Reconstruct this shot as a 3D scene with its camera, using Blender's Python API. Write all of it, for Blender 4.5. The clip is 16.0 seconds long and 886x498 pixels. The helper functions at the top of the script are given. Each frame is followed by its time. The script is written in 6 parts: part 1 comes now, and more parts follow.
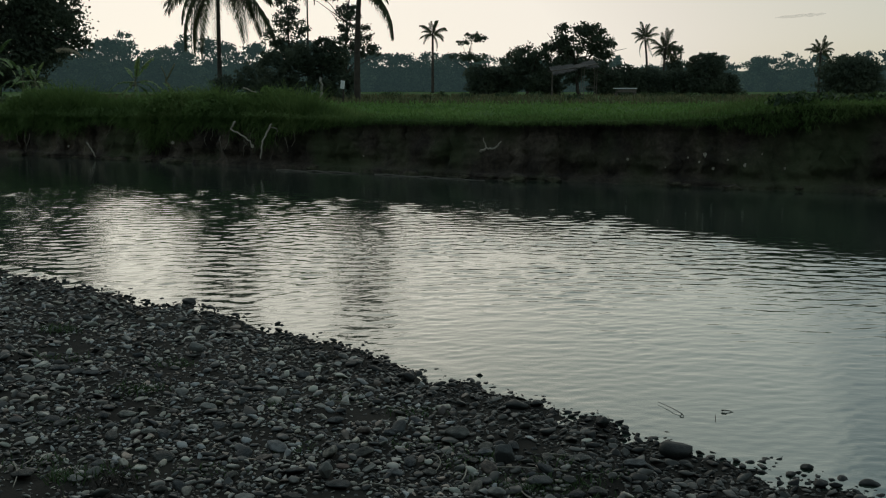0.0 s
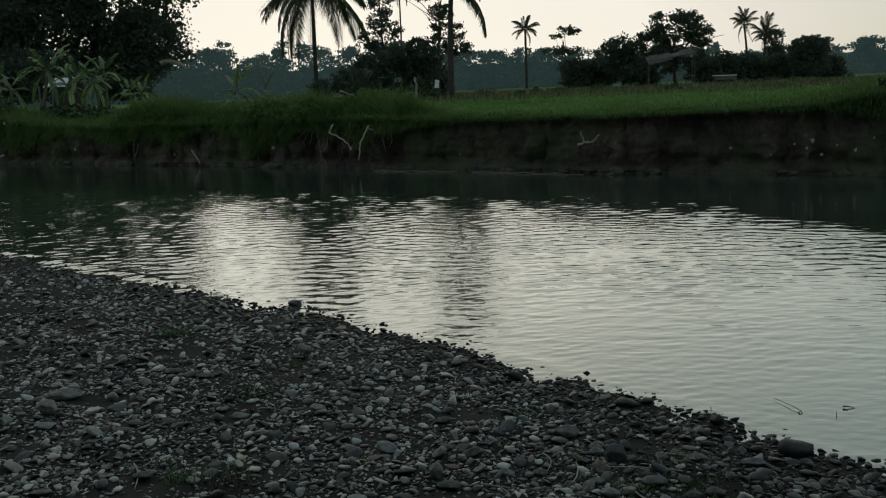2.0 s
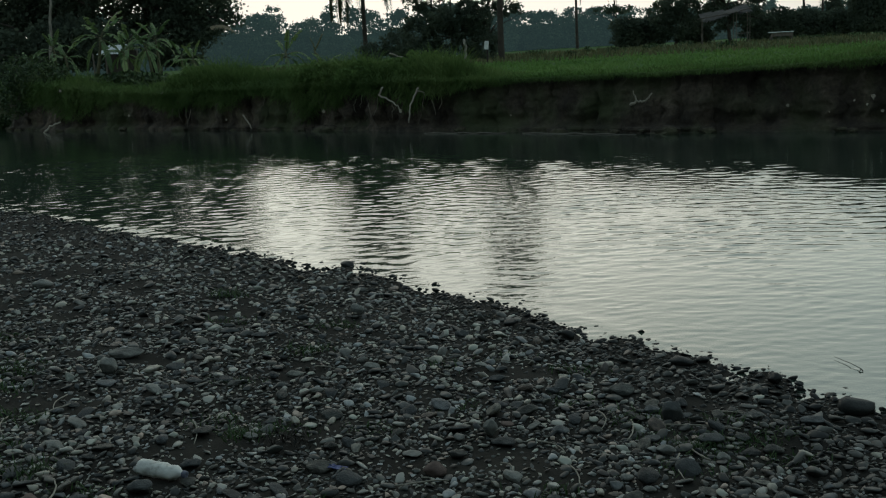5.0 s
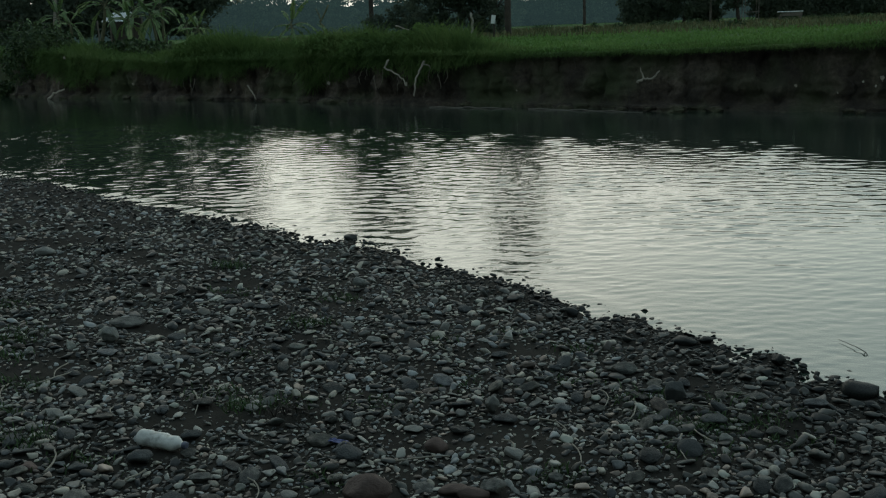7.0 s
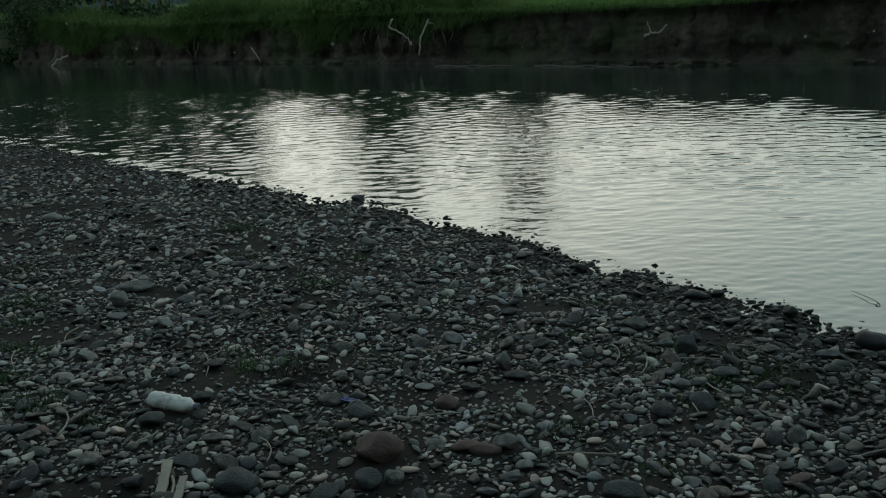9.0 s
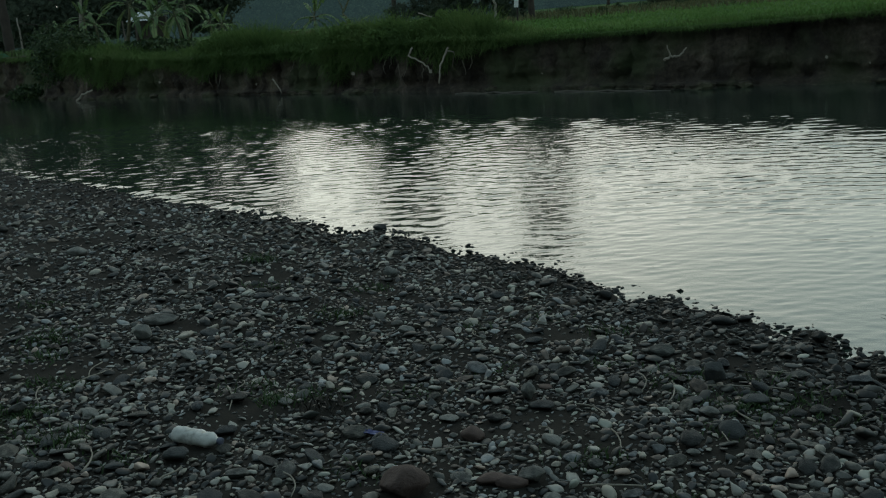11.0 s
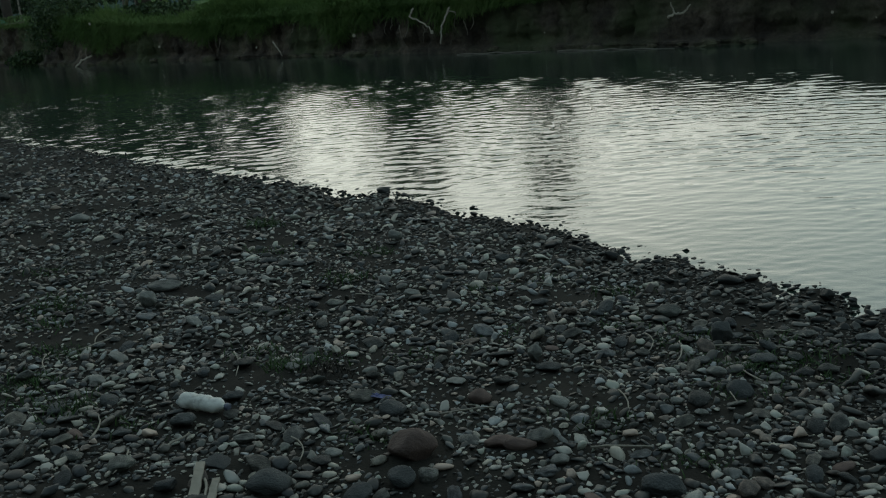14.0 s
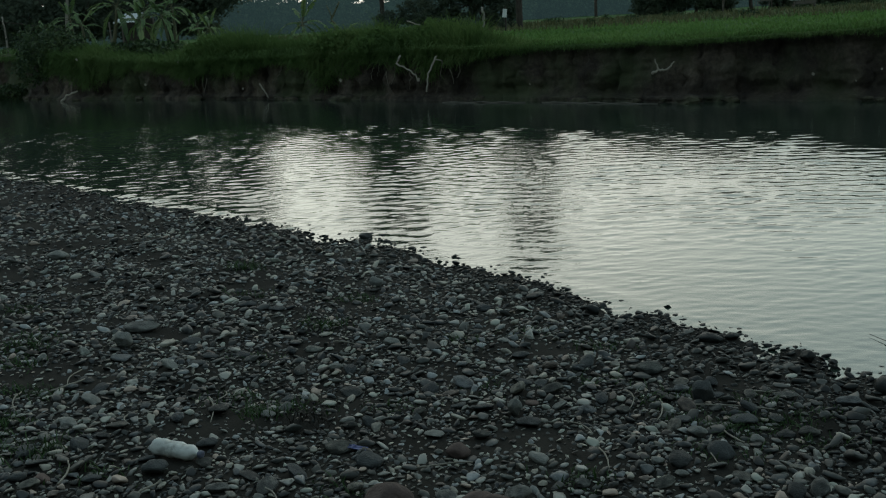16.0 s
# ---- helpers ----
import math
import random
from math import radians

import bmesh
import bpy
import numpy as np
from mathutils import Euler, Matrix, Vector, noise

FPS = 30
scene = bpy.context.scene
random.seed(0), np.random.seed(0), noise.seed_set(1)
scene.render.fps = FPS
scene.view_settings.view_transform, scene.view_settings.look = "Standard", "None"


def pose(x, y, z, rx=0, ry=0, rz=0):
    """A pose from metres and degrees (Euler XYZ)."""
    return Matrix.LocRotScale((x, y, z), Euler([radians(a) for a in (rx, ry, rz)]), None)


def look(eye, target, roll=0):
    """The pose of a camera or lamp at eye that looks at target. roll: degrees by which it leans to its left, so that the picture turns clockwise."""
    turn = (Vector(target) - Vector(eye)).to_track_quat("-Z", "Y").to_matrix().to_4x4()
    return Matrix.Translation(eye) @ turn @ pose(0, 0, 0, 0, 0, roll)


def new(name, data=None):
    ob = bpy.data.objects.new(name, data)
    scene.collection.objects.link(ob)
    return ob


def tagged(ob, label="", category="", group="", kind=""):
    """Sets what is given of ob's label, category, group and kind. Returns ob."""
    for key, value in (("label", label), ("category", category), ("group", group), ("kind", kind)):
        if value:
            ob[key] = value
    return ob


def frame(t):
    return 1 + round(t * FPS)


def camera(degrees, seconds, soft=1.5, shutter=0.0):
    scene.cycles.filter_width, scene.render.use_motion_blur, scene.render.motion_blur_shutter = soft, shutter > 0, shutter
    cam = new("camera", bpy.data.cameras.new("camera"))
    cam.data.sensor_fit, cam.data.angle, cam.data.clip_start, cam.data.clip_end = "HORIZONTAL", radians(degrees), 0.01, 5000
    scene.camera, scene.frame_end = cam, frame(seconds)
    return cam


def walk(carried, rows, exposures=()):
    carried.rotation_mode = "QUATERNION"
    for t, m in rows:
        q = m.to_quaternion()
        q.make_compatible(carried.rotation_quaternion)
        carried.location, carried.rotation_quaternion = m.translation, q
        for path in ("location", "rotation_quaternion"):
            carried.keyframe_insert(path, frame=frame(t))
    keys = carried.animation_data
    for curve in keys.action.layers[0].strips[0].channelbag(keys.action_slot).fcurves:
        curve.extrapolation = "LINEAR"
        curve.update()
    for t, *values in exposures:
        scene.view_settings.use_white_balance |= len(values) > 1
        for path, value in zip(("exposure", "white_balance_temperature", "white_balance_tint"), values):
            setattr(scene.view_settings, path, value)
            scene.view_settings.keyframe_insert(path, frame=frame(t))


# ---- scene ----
cam = camera(48.2, 16.0, soft=1.15)
PATH = [
    (0, (-0.012, 0.144, 1.983), (-0.012, 2.118, 1.663), 0.0),
    (0.5, (-0.045, 0.143, 2.002), (-0.106, 2.12, 1.709), 0.4),
    (1, (-0.048, 0.15, 1.992), (-0.182, 2.127, 1.717), -0.4),
    (1.5, (-0.043, 0.185, 1.978), (-0.206, 2.154, 1.668), -1.9),
    (2, (-0.048, 0.186, 1.985), (-0.245, 2.15, 1.663), -2.4),
    (2.5, (-0.06, 0.204, 1.975), (-0.302, 2.159, 1.628), -2.9),
    (3, (-0.057, 0.222, 1.964), (-0.366, 2.161, 1.585), -3.2),
    (3.5, (-0.057, 0.22, 1.969), (-0.368, 2.161, 1.598), -3.2),
    (4, (-0.058, 0.223, 1.961), (-0.385, 2.164, 1.602), -3.9),
    (4.5, (-0.066, 0.223, 1.959), (-0.384, 2.158, 1.568), -4.5),
    (4.7, (-0.065, 0.2, 1.954), (-0.37, 2.139, 1.569), -3.9),
    (6.8, (-0.08, 0.245, 1.946), (-0.382, 2.173, 1.506), -2.1),
    (7, (-0.083, 0.239, 1.945), (-0.388, 2.166, 1.506), -2.3),
    (7.5, (-0.095, 0.248, 1.943), (-0.378, 2.176, 1.491), -1.3),
    (8, (-0.086, 0.25, 1.928), (-0.404, 2.169, 1.462), -2.2),
    (8.5, (-0.089, 0.258, 1.928), (-0.426, 2.167, 1.437), -3.2),
    (9, (-0.087, 0.269, 1.92), (-0.41, 2.174, 1.405), -3.5),
    (9.5, (-0.095, 0.283, 1.928), (-0.443, 2.19, 1.436), -3.5),
    (10, (-0.103, 0.276, 1.931), (-0.482, 2.182, 1.457), -4.1),
    (10.2, (-0.094, 0.282, 1.921), (-0.467, 2.19, 1.453), -4.1),
    (12.5, (-0.088, 0.308, 1.944), (-0.467, 2.218, 1.489), -5.4),
    (13, (-0.089, 0.305, 1.939), (-0.471, 2.214, 1.478), -5.3),
    (13.5, (-0.091, 0.318, 1.925), (-0.465, 2.22, 1.431), -5.2),
    (14, (-0.102, 0.331, 1.922), (-0.479, 2.221, 1.389), -5.5),
    (14.5, (-0.099, 0.325, 1.921), (-0.462, 2.216, 1.379), -5.2),
    (15, (-0.098, 0.327, 1.927), (-0.452, 2.229, 1.419), -5.5),
    (15.5, (-0.099, 0.34, 1.929), (-0.43, 2.248, 1.43), -4.1),
    (16, (-0.122, 0.362, 1.937), (-0.456, 2.283, 1.49), -3.4),
]
EXPOSURES = [(0, -0.10, 6250, -6), (1.5, -0.10, 6230, -7), (3.5, -0.06, 6120, -9), (7, 0.06, 5970, -11), (16, 0.04, 5890, -12)]
walk(cam, [(t, look(eye, target, roll)) for t, eye, target, roll in PATH], EXPOSURES)

# ---- sky and light: after sunset, glow ahead and to the left ----
SUN_AZIMUTH = -14.0
world = bpy.data.worlds.new("dusk_sky")
scene.world = world
world.use_nodes = True
wn, wl = world.node_tree.nodes, world.node_tree.links
sky = wn.new("ShaderNodeTexSky")
sky.sky_type, sky.sun_disc = "NISHITA", False
sky.sun_elevation, sky.sun_rotation = radians(5.0), radians(SUN_AZIMUTH)
sky.air_density, sky.dust_density, sky.ozone_density = 1.0, 1.2, 2.0
gam = wn.new("ShaderNodeGamma")
gam.inputs["Gamma"].default_value = 0.42
wl.new(sky.outputs[0], gam.inputs["Color"])
sat = wn.new("ShaderNodeHueSaturation")
sat.inputs["Saturation"].default_value = 0.85
wl.new(gam.outputs[0], sat.inputs["Color"])
# The bright sky low down is washed out to cream by evening haze.
grey = wn.new("ShaderNodeRGBToBW")
wl.new(gam.outputs[0], grey.inputs[0])
cream = wn.new("ShaderNodeMix")
cream.data_type, cream.blend_type = "RGBA", "MULTIPLY"
cream.inputs["Factor"].default_value = 1.0
cream.inputs["B"].default_value = (1.155, 0.951, 0.895, 1)
cap = wn.new("ShaderNodeMath")
cap.operation = "MINIMUM"
cap.inputs[1].default_value = 2.52
wl.new(grey.outputs[0], cap.inputs[0])
wl.new(cap.outputs[0], cream.inputs["A"])
low = wn.new("ShaderNodeMapRange")
low.inputs["From Min"].default_value, low.inputs["From Max"].default_value = 1.15, 2.15
low.inputs["To Min"].default_value, low.inputs["To Max"].default_value = 0.15, 0.9
wl.new(grey.outputs[0], low.inputs["Value"])
tone = wn.new("ShaderNodeMix")
tone.data_type = "RGBA"
wl.new(low.outputs[0], tone.inputs["Factor"])
wl.new(sat.outputs[0], tone.inputs["A"])
wl.new(cream.outputs["Result"], tone.inputs["B"])
wl.new(tone.outputs["Result"], wn["Background"].inputs[0])
wn["Background"].inputs[1].default_value = 0.372
sun = new("sun", bpy.data.lights.new("sun", "SUN"))
sun.data.energy, sun.data.angle, sun.data.color = 0.20, radians(70), (1.0, 0.86, 0.72)
sun.matrix_world = look((0, 0, 0), (math.sin(radians(-SUN_AZIMUTH)), -math.cos(radians(SUN_AZIMUTH)), -0.45))

rng = np.random.default_rng(7)


# ---- helpers of this scene ----
def smooth(a, b, x):
    k = np.clip((x - a) / (b - a), 0, 1)
    return k * k * (3 - 2 * k)


def waves2(x, y, seed, scale, octaves=4):
    """Smooth uneven field of about -1 to 1 from turned sines, for arrays."""
    r = np.random.default_rng(seed)
    total, amp, size = np.zeros_like(np.asarray(x, float)), 1.0, 0.0
    for o in range(octaves):
        for k in range(3):
            a, ph = r.uniform(0, 2 * np.pi), r.uniform(0, 2 * np.pi, 2)
            f = 2 * np.pi / scale * 1.9 ** o * r.uniform(0.75, 1.3)
            u, v = x * np.cos(a) + y * np.sin(a), -x * np.sin(a) + y * np.cos(a)
            total = total + amp * np.sin(f * u + ph[0] + 1.3 * np.sin(0.6 * f * v + ph[1]))
            size += amp * 0.5
        amp *= 0.55
    return total / size


def mesh_of(name, verts, faces, material, shade=True):
    """A mesh from arrays of places and of faces that all have the same count of corners."""
    verts, faces = np.asarray(verts, np.float32), np.asarray(faces, np.int32)
    me = bpy.data.meshes.new(name)
    n, k = faces.shape
    me.vertices.add(len(verts))
    me.vertices.foreach_set("co", verts.ravel())
    me.loops.add(n * k)
    me.loops.foreach_set("vertex_index", faces.ravel())
    me.polygons.add(n)
    me.polygons.foreach_set("loop_start", np.arange(0, n * k, k, dtype=np.int32))
    me.polygons.foreach_set("loop_total", np.full(n, k, np.int32))
    me.polygons.foreach_set("use_smooth", np.full(n, shade, bool))
    me.update(calc_edges=True)
    if material:
        me.materials.append(material)
    return me


def part(name, data, parent, label="", at=None):
    """One mesh object under a thing or a part."""
    ob = new(name, data)
    ob.parent = parent
    if at is not None:
        ob.matrix_basis = at
    return tagged(ob, label)


def empty(name, place, label, category, group="", kind=""):
    ob = new(name)
    ob.empty_display_size = 0.2
    ob.matrix_basis = place if isinstance(place, Matrix) else Matrix.Translation(place)
    return tagged(ob, label, category, group, kind)


def tube(points, radii, sides=8, close=True):
    """Places and quads of a tapered tube along points."""
    pts = np.asarray(points, float)
    tan = np.gradient(pts, axis=0)
    tan /= np.linalg.norm(tan, axis=1)[:, None] + 1e-9
    ref = np.array([0.3, 0.9, 0.2]) if abs(tan[0][2]) > 0.7 else np.array([0.0, 0.0, 1.0])
    side = np.cross(tan, ref)
    side /= np.linalg.norm(side, axis=1)[:, None] + 1e-9
    up = np.cross(side, tan)
    a = np.linspace(0, 2 * np.pi, sides, endpoint=False)
    ring = np.cos(a)[None, :, None] * side[:, None] + np.sin(a)[None, :, None] * up[:, None]
    v = (pts[:, None] + ring * np.asarray(radii, float)[:, None, None]).reshape(-1, 3)
    f = []
    for i in range(len(pts) - 1):
        for j in range(sides):
            k = (j + 1) % sides
            f.append((i * sides + j, i * sides + k, (i + 1) * sides + k, (i + 1) * sides + j))
    if close:
        v = np.vstack([v, pts[0], pts[-1]])
        for j in range(sides):
            k = (j + 1) % sides
            f.append((len(v) - 2, len(v) - 2, k, j))
            e = (len(pts) - 1) * sides
            f.append((len(v) - 1, len(v) - 1, e + j, e + k))
    return v, np.array(f)


def tri_quads(faces):
    """Quads to triangles; a quad that names a corner twice gives one triangle."""
    out = []
    for a, b, c, d in faces:
        if a == b:
            out.append((a, c, d))
        else:
            out += [(a, b, c), (a, c, d)]
    return np.array(out)


def tube_mesh(name, points, radii, material, sides=8):
    v, f = tube(points, radii, sides)
    return mesh_of(name, v, tri_quads(f), material)


def join(pieces):
    """Joins (places, faces) pieces into one pair."""
    vs, fs, n = [], [], 0
    for v, f in pieces:
        vs.append(np.asarray(v, float))
        fs.append(np.asarray(f) + n)
        n += len(v)
    return np.vstack(vs), np.vstack(fs)


def bent_line(a, b, bend, n, seed=0, rough=0.0):
    r = np.random.default_rng(seed)
    t = np.linspace(0, 1, n)[:, None]
    p = np.array(a, float) * (1 - t) + np.array(b, float) * t + 4 * t * (1 - t) * np.array(bend, float)
    p[1:-1] += r.normal(0, 1, (n - 2, 3)) * rough
    return p


def rounded_box(size, bevel):
    bm = bmesh.new()
    bmesh.ops.create_cube(bm, size=1.0)
    bmesh.ops.scale(bm, vec=size, verts=bm.verts)
    bmesh.ops.bevel(bm, geom=bm.edges[:], offset=bevel, segments=2, affect="EDGES", profile=0.6)
    return bm


def bm_mesh(name, bm, material):
    me = bpy.data.meshes.new(name)
    bm.to_mesh(me)
    bm.free()
    me.materials.append(material)
    return me


# ---- materials ----
def surface(name, colours, scale=3.0, rough=0.85, bump=0.3, bump_scale=20.0, random="", spread=0.35, detail=6.0,
            specular=0.5, fine=0.5, translucent=0.0):
    """A noise-mottled material: colours in a ramp, a finer grain over it, relief, and light or dark pieces."""
    m = bpy.data.materials.new(name)
    m.use_nodes = True
    n, l = m.node_tree.nodes, m.node_tree.links
    b = n["Principled BSDF"]
    co = n.new("ShaderNodeTexCoord")
    big = n.new("ShaderNodeTexNoise")
    big.inputs["Scale"].default_value, big.inputs["Detail"].default_value = scale, detail
    l.new(co.outputs["Object"], big.inputs["Vector"])
    grain = n.new("ShaderNodeTexNoise")
    grain.inputs["Scale"].default_value, grain.inputs["Detail"].default_value = bump_scale, 5.0
    l.new(co.outputs["Object"], grain.inputs["Vector"])
    mixv = n.new("ShaderNodeMath")
    mixv.operation = "MULTIPLY_ADD"
    mixv.inputs[1].default_value = fine * 0.5
    l.new(grain.outputs["Fac"], mixv.inputs[0])
    base = n.new("ShaderNodeMath")
    base.operation = "SUBTRACT"
    base.inputs[1].default_value = fine * 0.25
    l.new(big.outputs["Fac"], base.inputs[0])
    l.new(base.outputs[0], mixv.inputs[2])
    last = mixv
    if random:
        src = n.new("ShaderNodeObjectInfo") if random == "object" else n.new("ShaderNodeNewGeometry")
        add = n.new("ShaderNodeMath")
        add.operation = "MULTIPLY_ADD"
        add.inputs[1].default_value = spread
        l.new(src.outputs["Random" if random == "object" else "Random Per Island"], add.inputs[0])
        sub = n.new("ShaderNodeMath")
        sub.operation = "SUBTRACT"
        sub.inputs[1].default_value = spread * 0.5
        l.new(mixv.outputs[0], sub.inputs[0])
        l.new(sub.outputs[0], add.inputs[2])
        last = add
    ramp = n.new("ShaderNodeValToRGB")
    el = ramp.color_ramp.elements
    while len(el) < len(colours):
        el.new(0.5)
    for i, c in enumerate(colours):
        el[i].position = 0.25 + 0.5 * i / max(1, len(colours) - 1)
        el[i].color = (*c, 1)
    l.new(last.outputs[0], ramp.inputs["Fac"])
    l.new(ramp.outputs["Color"], b.inputs["Base Color"])
    b.inputs["Roughness"].default_value = rough
    b.inputs["Specular IOR Level"].default_value = specular
    if bump:
        bp = n.new("ShaderNodeBump")
        bp.inputs["Strength"].default_value, bp.inputs["Distance"].default_value = bump, 0.3 / bump_scale
        l.new(grain.outputs["Fac"], bp.inputs["Height"])
        l.new(bp.outputs["Normal"], b.inputs["Normal"])
    if translucent:
        tr = n.new("ShaderNodeBsdfTranslucent")
        mx = n.new("ShaderNodeMixShader")
        mx.inputs[0].default_value = translucent
        l.new(ramp.outputs["Color"], tr.inputs["Color"])
        l.new(b.outputs[0], mx.inputs[1])
        l.new(tr.outputs[0], mx.inputs[2])
        l.new(mx.outputs[0], n["Material Output"].inputs["Surface"])
    return m


GREYS = [(0.030, 0.031, 0.030), (0.054, 0.055, 0.052), (0.094, 0.093, 0.086), (0.185, 0.180, 0.163), (0.40, 0.388, 0.35)]
M_STONE = surface("river_stone", GREYS[:4], 1.5, 0.65, 0.4, 7, "object", 0.5, specular=0.45, fine=0.6)
M_PEBBLES = surface("river_pebbles", GREYS, 7, 0.5, 0.35, 90, "island", 0.80, specular=0.5, fine=0.45)
M_WET = surface("wet_stone", [(0.008, 0.009, 0.009), (0.017, 0.019, 0.019), (0.036, 0.037, 0.034)], 9, 0.45, 0.3, 60, "island", 0.4, specular=0.22)
M_DAMP = surface("damp_stone", [(0.014, 0.015, 0.014), (0.030, 0.032, 0.029), (0.058, 0.058, 0.052), (0.12, 0.117, 0.105)], 8, 0.5, 0.3, 70, "island", 0.7, specular=0.4)
for m, src in ((M_PEBBLES, "Random Per Island"), (M_STONE, "Random")):
    # Each stone leans to its own hue: slate blue, green-grey, grey, buff or red-brown.
    n, l = m.node_tree.nodes, m.node_tree.links
    pick = n.new("ShaderNodeNewGeometry" if src != "Random" else "ShaderNodeObjectInfo")
    mix_up = n.new("ShaderNodeMath")
    mix_up.operation, mix_up.inputs[1].default_value = "MULTIPLY", 37.7
    part_of = n.new("ShaderNodeMath")
    part_of.operation = "FRACT"
    l.new(pick.outputs[src], mix_up.inputs[0])
    l.new(mix_up.outputs[0], part_of.inputs[0])
    hues = n.new("ShaderNodeValToRGB")
    hues.color_ramp.interpolation = "CONSTANT"
    el = hues.color_ramp.elements
    while len(el) < 6:
        el.new(0.5)
    for i, (at, c) in enumerate(((0.0, (0.90, 0.96, 1.06)), (0.16, (0.97, 1.02, 0.96)), (0.30, (1.0, 1.0, 0.98)), (0.58, (1.04, 1.0, 0.91)), (0.82, (1.18, 0.96, 0.86)), (0.90, (0.76, 0.79, 0.82)))):
        el[i].position, el[i].color = at, (*c, 1)
    l.new(part_of.outputs[0], hues.inputs["Fac"])
    tint = n.new("ShaderNodeMix")
    tint.data_type, tint.blend_type = "RGBA", "MULTIPLY"
    tint.inputs["Factor"].default_value = 1.0
    base_link = n["Principled BSDF"].inputs["Base Color"].links[0].from_socket
    l.new(base_link, tint.inputs["A"])
    l.new(hues.outputs["Color"], tint.inputs["B"])
    l.new(tint.outputs["Result"], n["Principled BSDF"].inputs["Base Color"])
M_RED = surface("red_stone", [(0.095, 0.066, 0.056), (0.16, 0.112, 0.094)], 1.5, 0.8, 0.25, 7, "object", 0.4, fine=0.6)
M_PALE = surface("pale_stone", [(0.16, 0.162, 0.148), (0.31, 0.303, 0.272)], 1.5, 0.75, 0.4, 7, "object", 0.4, fine=0.6)
M_DARK = surface("dark_stone", [(0.036, 0.040, 0.042), (0.076, 0.080, 0.078)], 1.5, 0.7, 0.4, 7, "object", 0.4, fine=0.6)
M_SAND = surface("dark_river_sand", [(0.0098, 0.0094, 0.0080), (0.0215, 0.0202, 0.0168), (0.041, 0.0375, 0.031)], 1.6, 0.95, 0.9, 90, fine=0.8, specular=0.15)
M_BANK = surface("eroded_soil", [(0.019, 0.0145, 0.0108), (0.046, 0.036, 0.027), (0.098, 0.077, 0.059)], 1.1, 0.95, 1.0, 14, fine=1.2)
# Upright streaks where rain has run down the earth, and patches of thin green growth.
n, l = M_BANK.node_tree.nodes, M_BANK.node_tree.links
co, mp, run, moss, gate = (n.new("ShaderNode" + k) for k in ("TexCoord", "Mapping", "TexNoise", "TexNoise", "MapRange"))
mp.inputs["Scale"].default_value = (1.7, 1.7, 0.28)
l.new(co.outputs["Object"], mp.inputs["Vector"])
l.new(mp.outputs["Vector"], run.inputs["Vector"])
run.inputs["Scale"].default_value, run.inputs["Detail"].default_value = 1.4, 5.0
streak = n.new("ShaderNodeMapRange")
streak.inputs["From Min"].default_value, streak.inputs["From Max"].default_value = 0.35, 0.68
streak.inputs["To Min"].default_value, streak.inputs["To Max"].default_value = 0.62, 1.75
l.new(run.outputs["Fac"], streak.inputs["Value"])
rained = n.new("ShaderNodeMix")
rained.data_type, rained.blend_type = "RGBA", "MULTIPLY"
rained.inputs["Factor"].default_value = 1.0
l.new(n["Principled BSDF"].inputs["Base Color"].links[0].from_socket, rained.inputs["A"])
l.new(streak.outputs[0], rained.inputs["B"])
l.new(co.outputs["Object"], moss.inputs["Vector"])
moss.inputs["Scale"].default_value, moss.inputs["Detail"].default_value = 0.55, 7.0
gate.inputs["From Min"].default_value, gate.inputs["From Max"].default_value = 0.47, 0.62
gate.inputs["To Max"].default_value = 0.75
l.new(moss.outputs["Fac"], gate.inputs["Value"])
grown = n.new("ShaderNodeMix")
grown.data_type = "RGBA"
grown.inputs["B"].default_value = (0.045, 0.060, 0.022, 1)
l.new(gate.outputs[0], grown.inputs["Factor"])
l.new(rained.outputs["Result"], grown.inputs["A"])
l.new(grown.outputs["Result"], n["Principled BSDF"].inputs["Base Color"])
M_FIELD = surface("field_turf", [(0.036, 0.082, 0.020), (0.058, 0.115, 0.029), (0.085, 0.132, 0.040)], 0.35, 0.95, 0.5, 12, fine=0.8, specular=0.1)
M_GRASS = surface("grass_blades", [(0.100, 0.178, 0.047), (0.140, 0.235, 0.062), (0.182, 0.272, 0.082)], 0.35, 0.8, 0, 9, "island", 0.18, specular=0.15, translucent=0.3)
M_TALL = surface("tall_grass", [(0.072, 0.115, 0.036), (0.115, 0.178, 0.054), (0.17, 0.222, 0.078)], 0.6, 0.8, 0, 9, "island", 0.22, specular=0.15, translucent=0.4)
M_CROP = surface("dry_crop", [(0.070, 0.084, 0.036), (0.105, 0.110, 0.048), (0.150, 0.138, 0.066)], 0.3, 0.85, 0, 8, "island", 0.5, translucent=0.2)
M_LEAF = surface("dark_leaves", [(0.060, 0.076, 0.060), (0.084, 0.105, 0.076), (0.11, 0.13, 0.088)], 0.4, 0.9, 0, 5, "island", 0.15, specular=0.05, translucent=0.4)
M_PALMLEAF = surface("palm_leaflets", [(0.022, 0.035, 0.012), (0.045, 0.06, 0.02), (0.08, 0.09, 0.03)], 0.4, 0.55, 0, 5, "island", 0.4, translucent=0.2)
M_BANANA = surface("banana_leaf", [(0.075, 0.125, 0.048), (0.140, 0.215, 0.075), (0.24, 0.30, 0.12)], 1.2, 0.55, 0.2, 14, "object", 0.4, translucent=0.25)
M_STEM = surface("banana_stem", [(0.06, 0.07, 0.03), (0.12, 0.11, 0.06)], 3, 0.7, 0.3, 12)
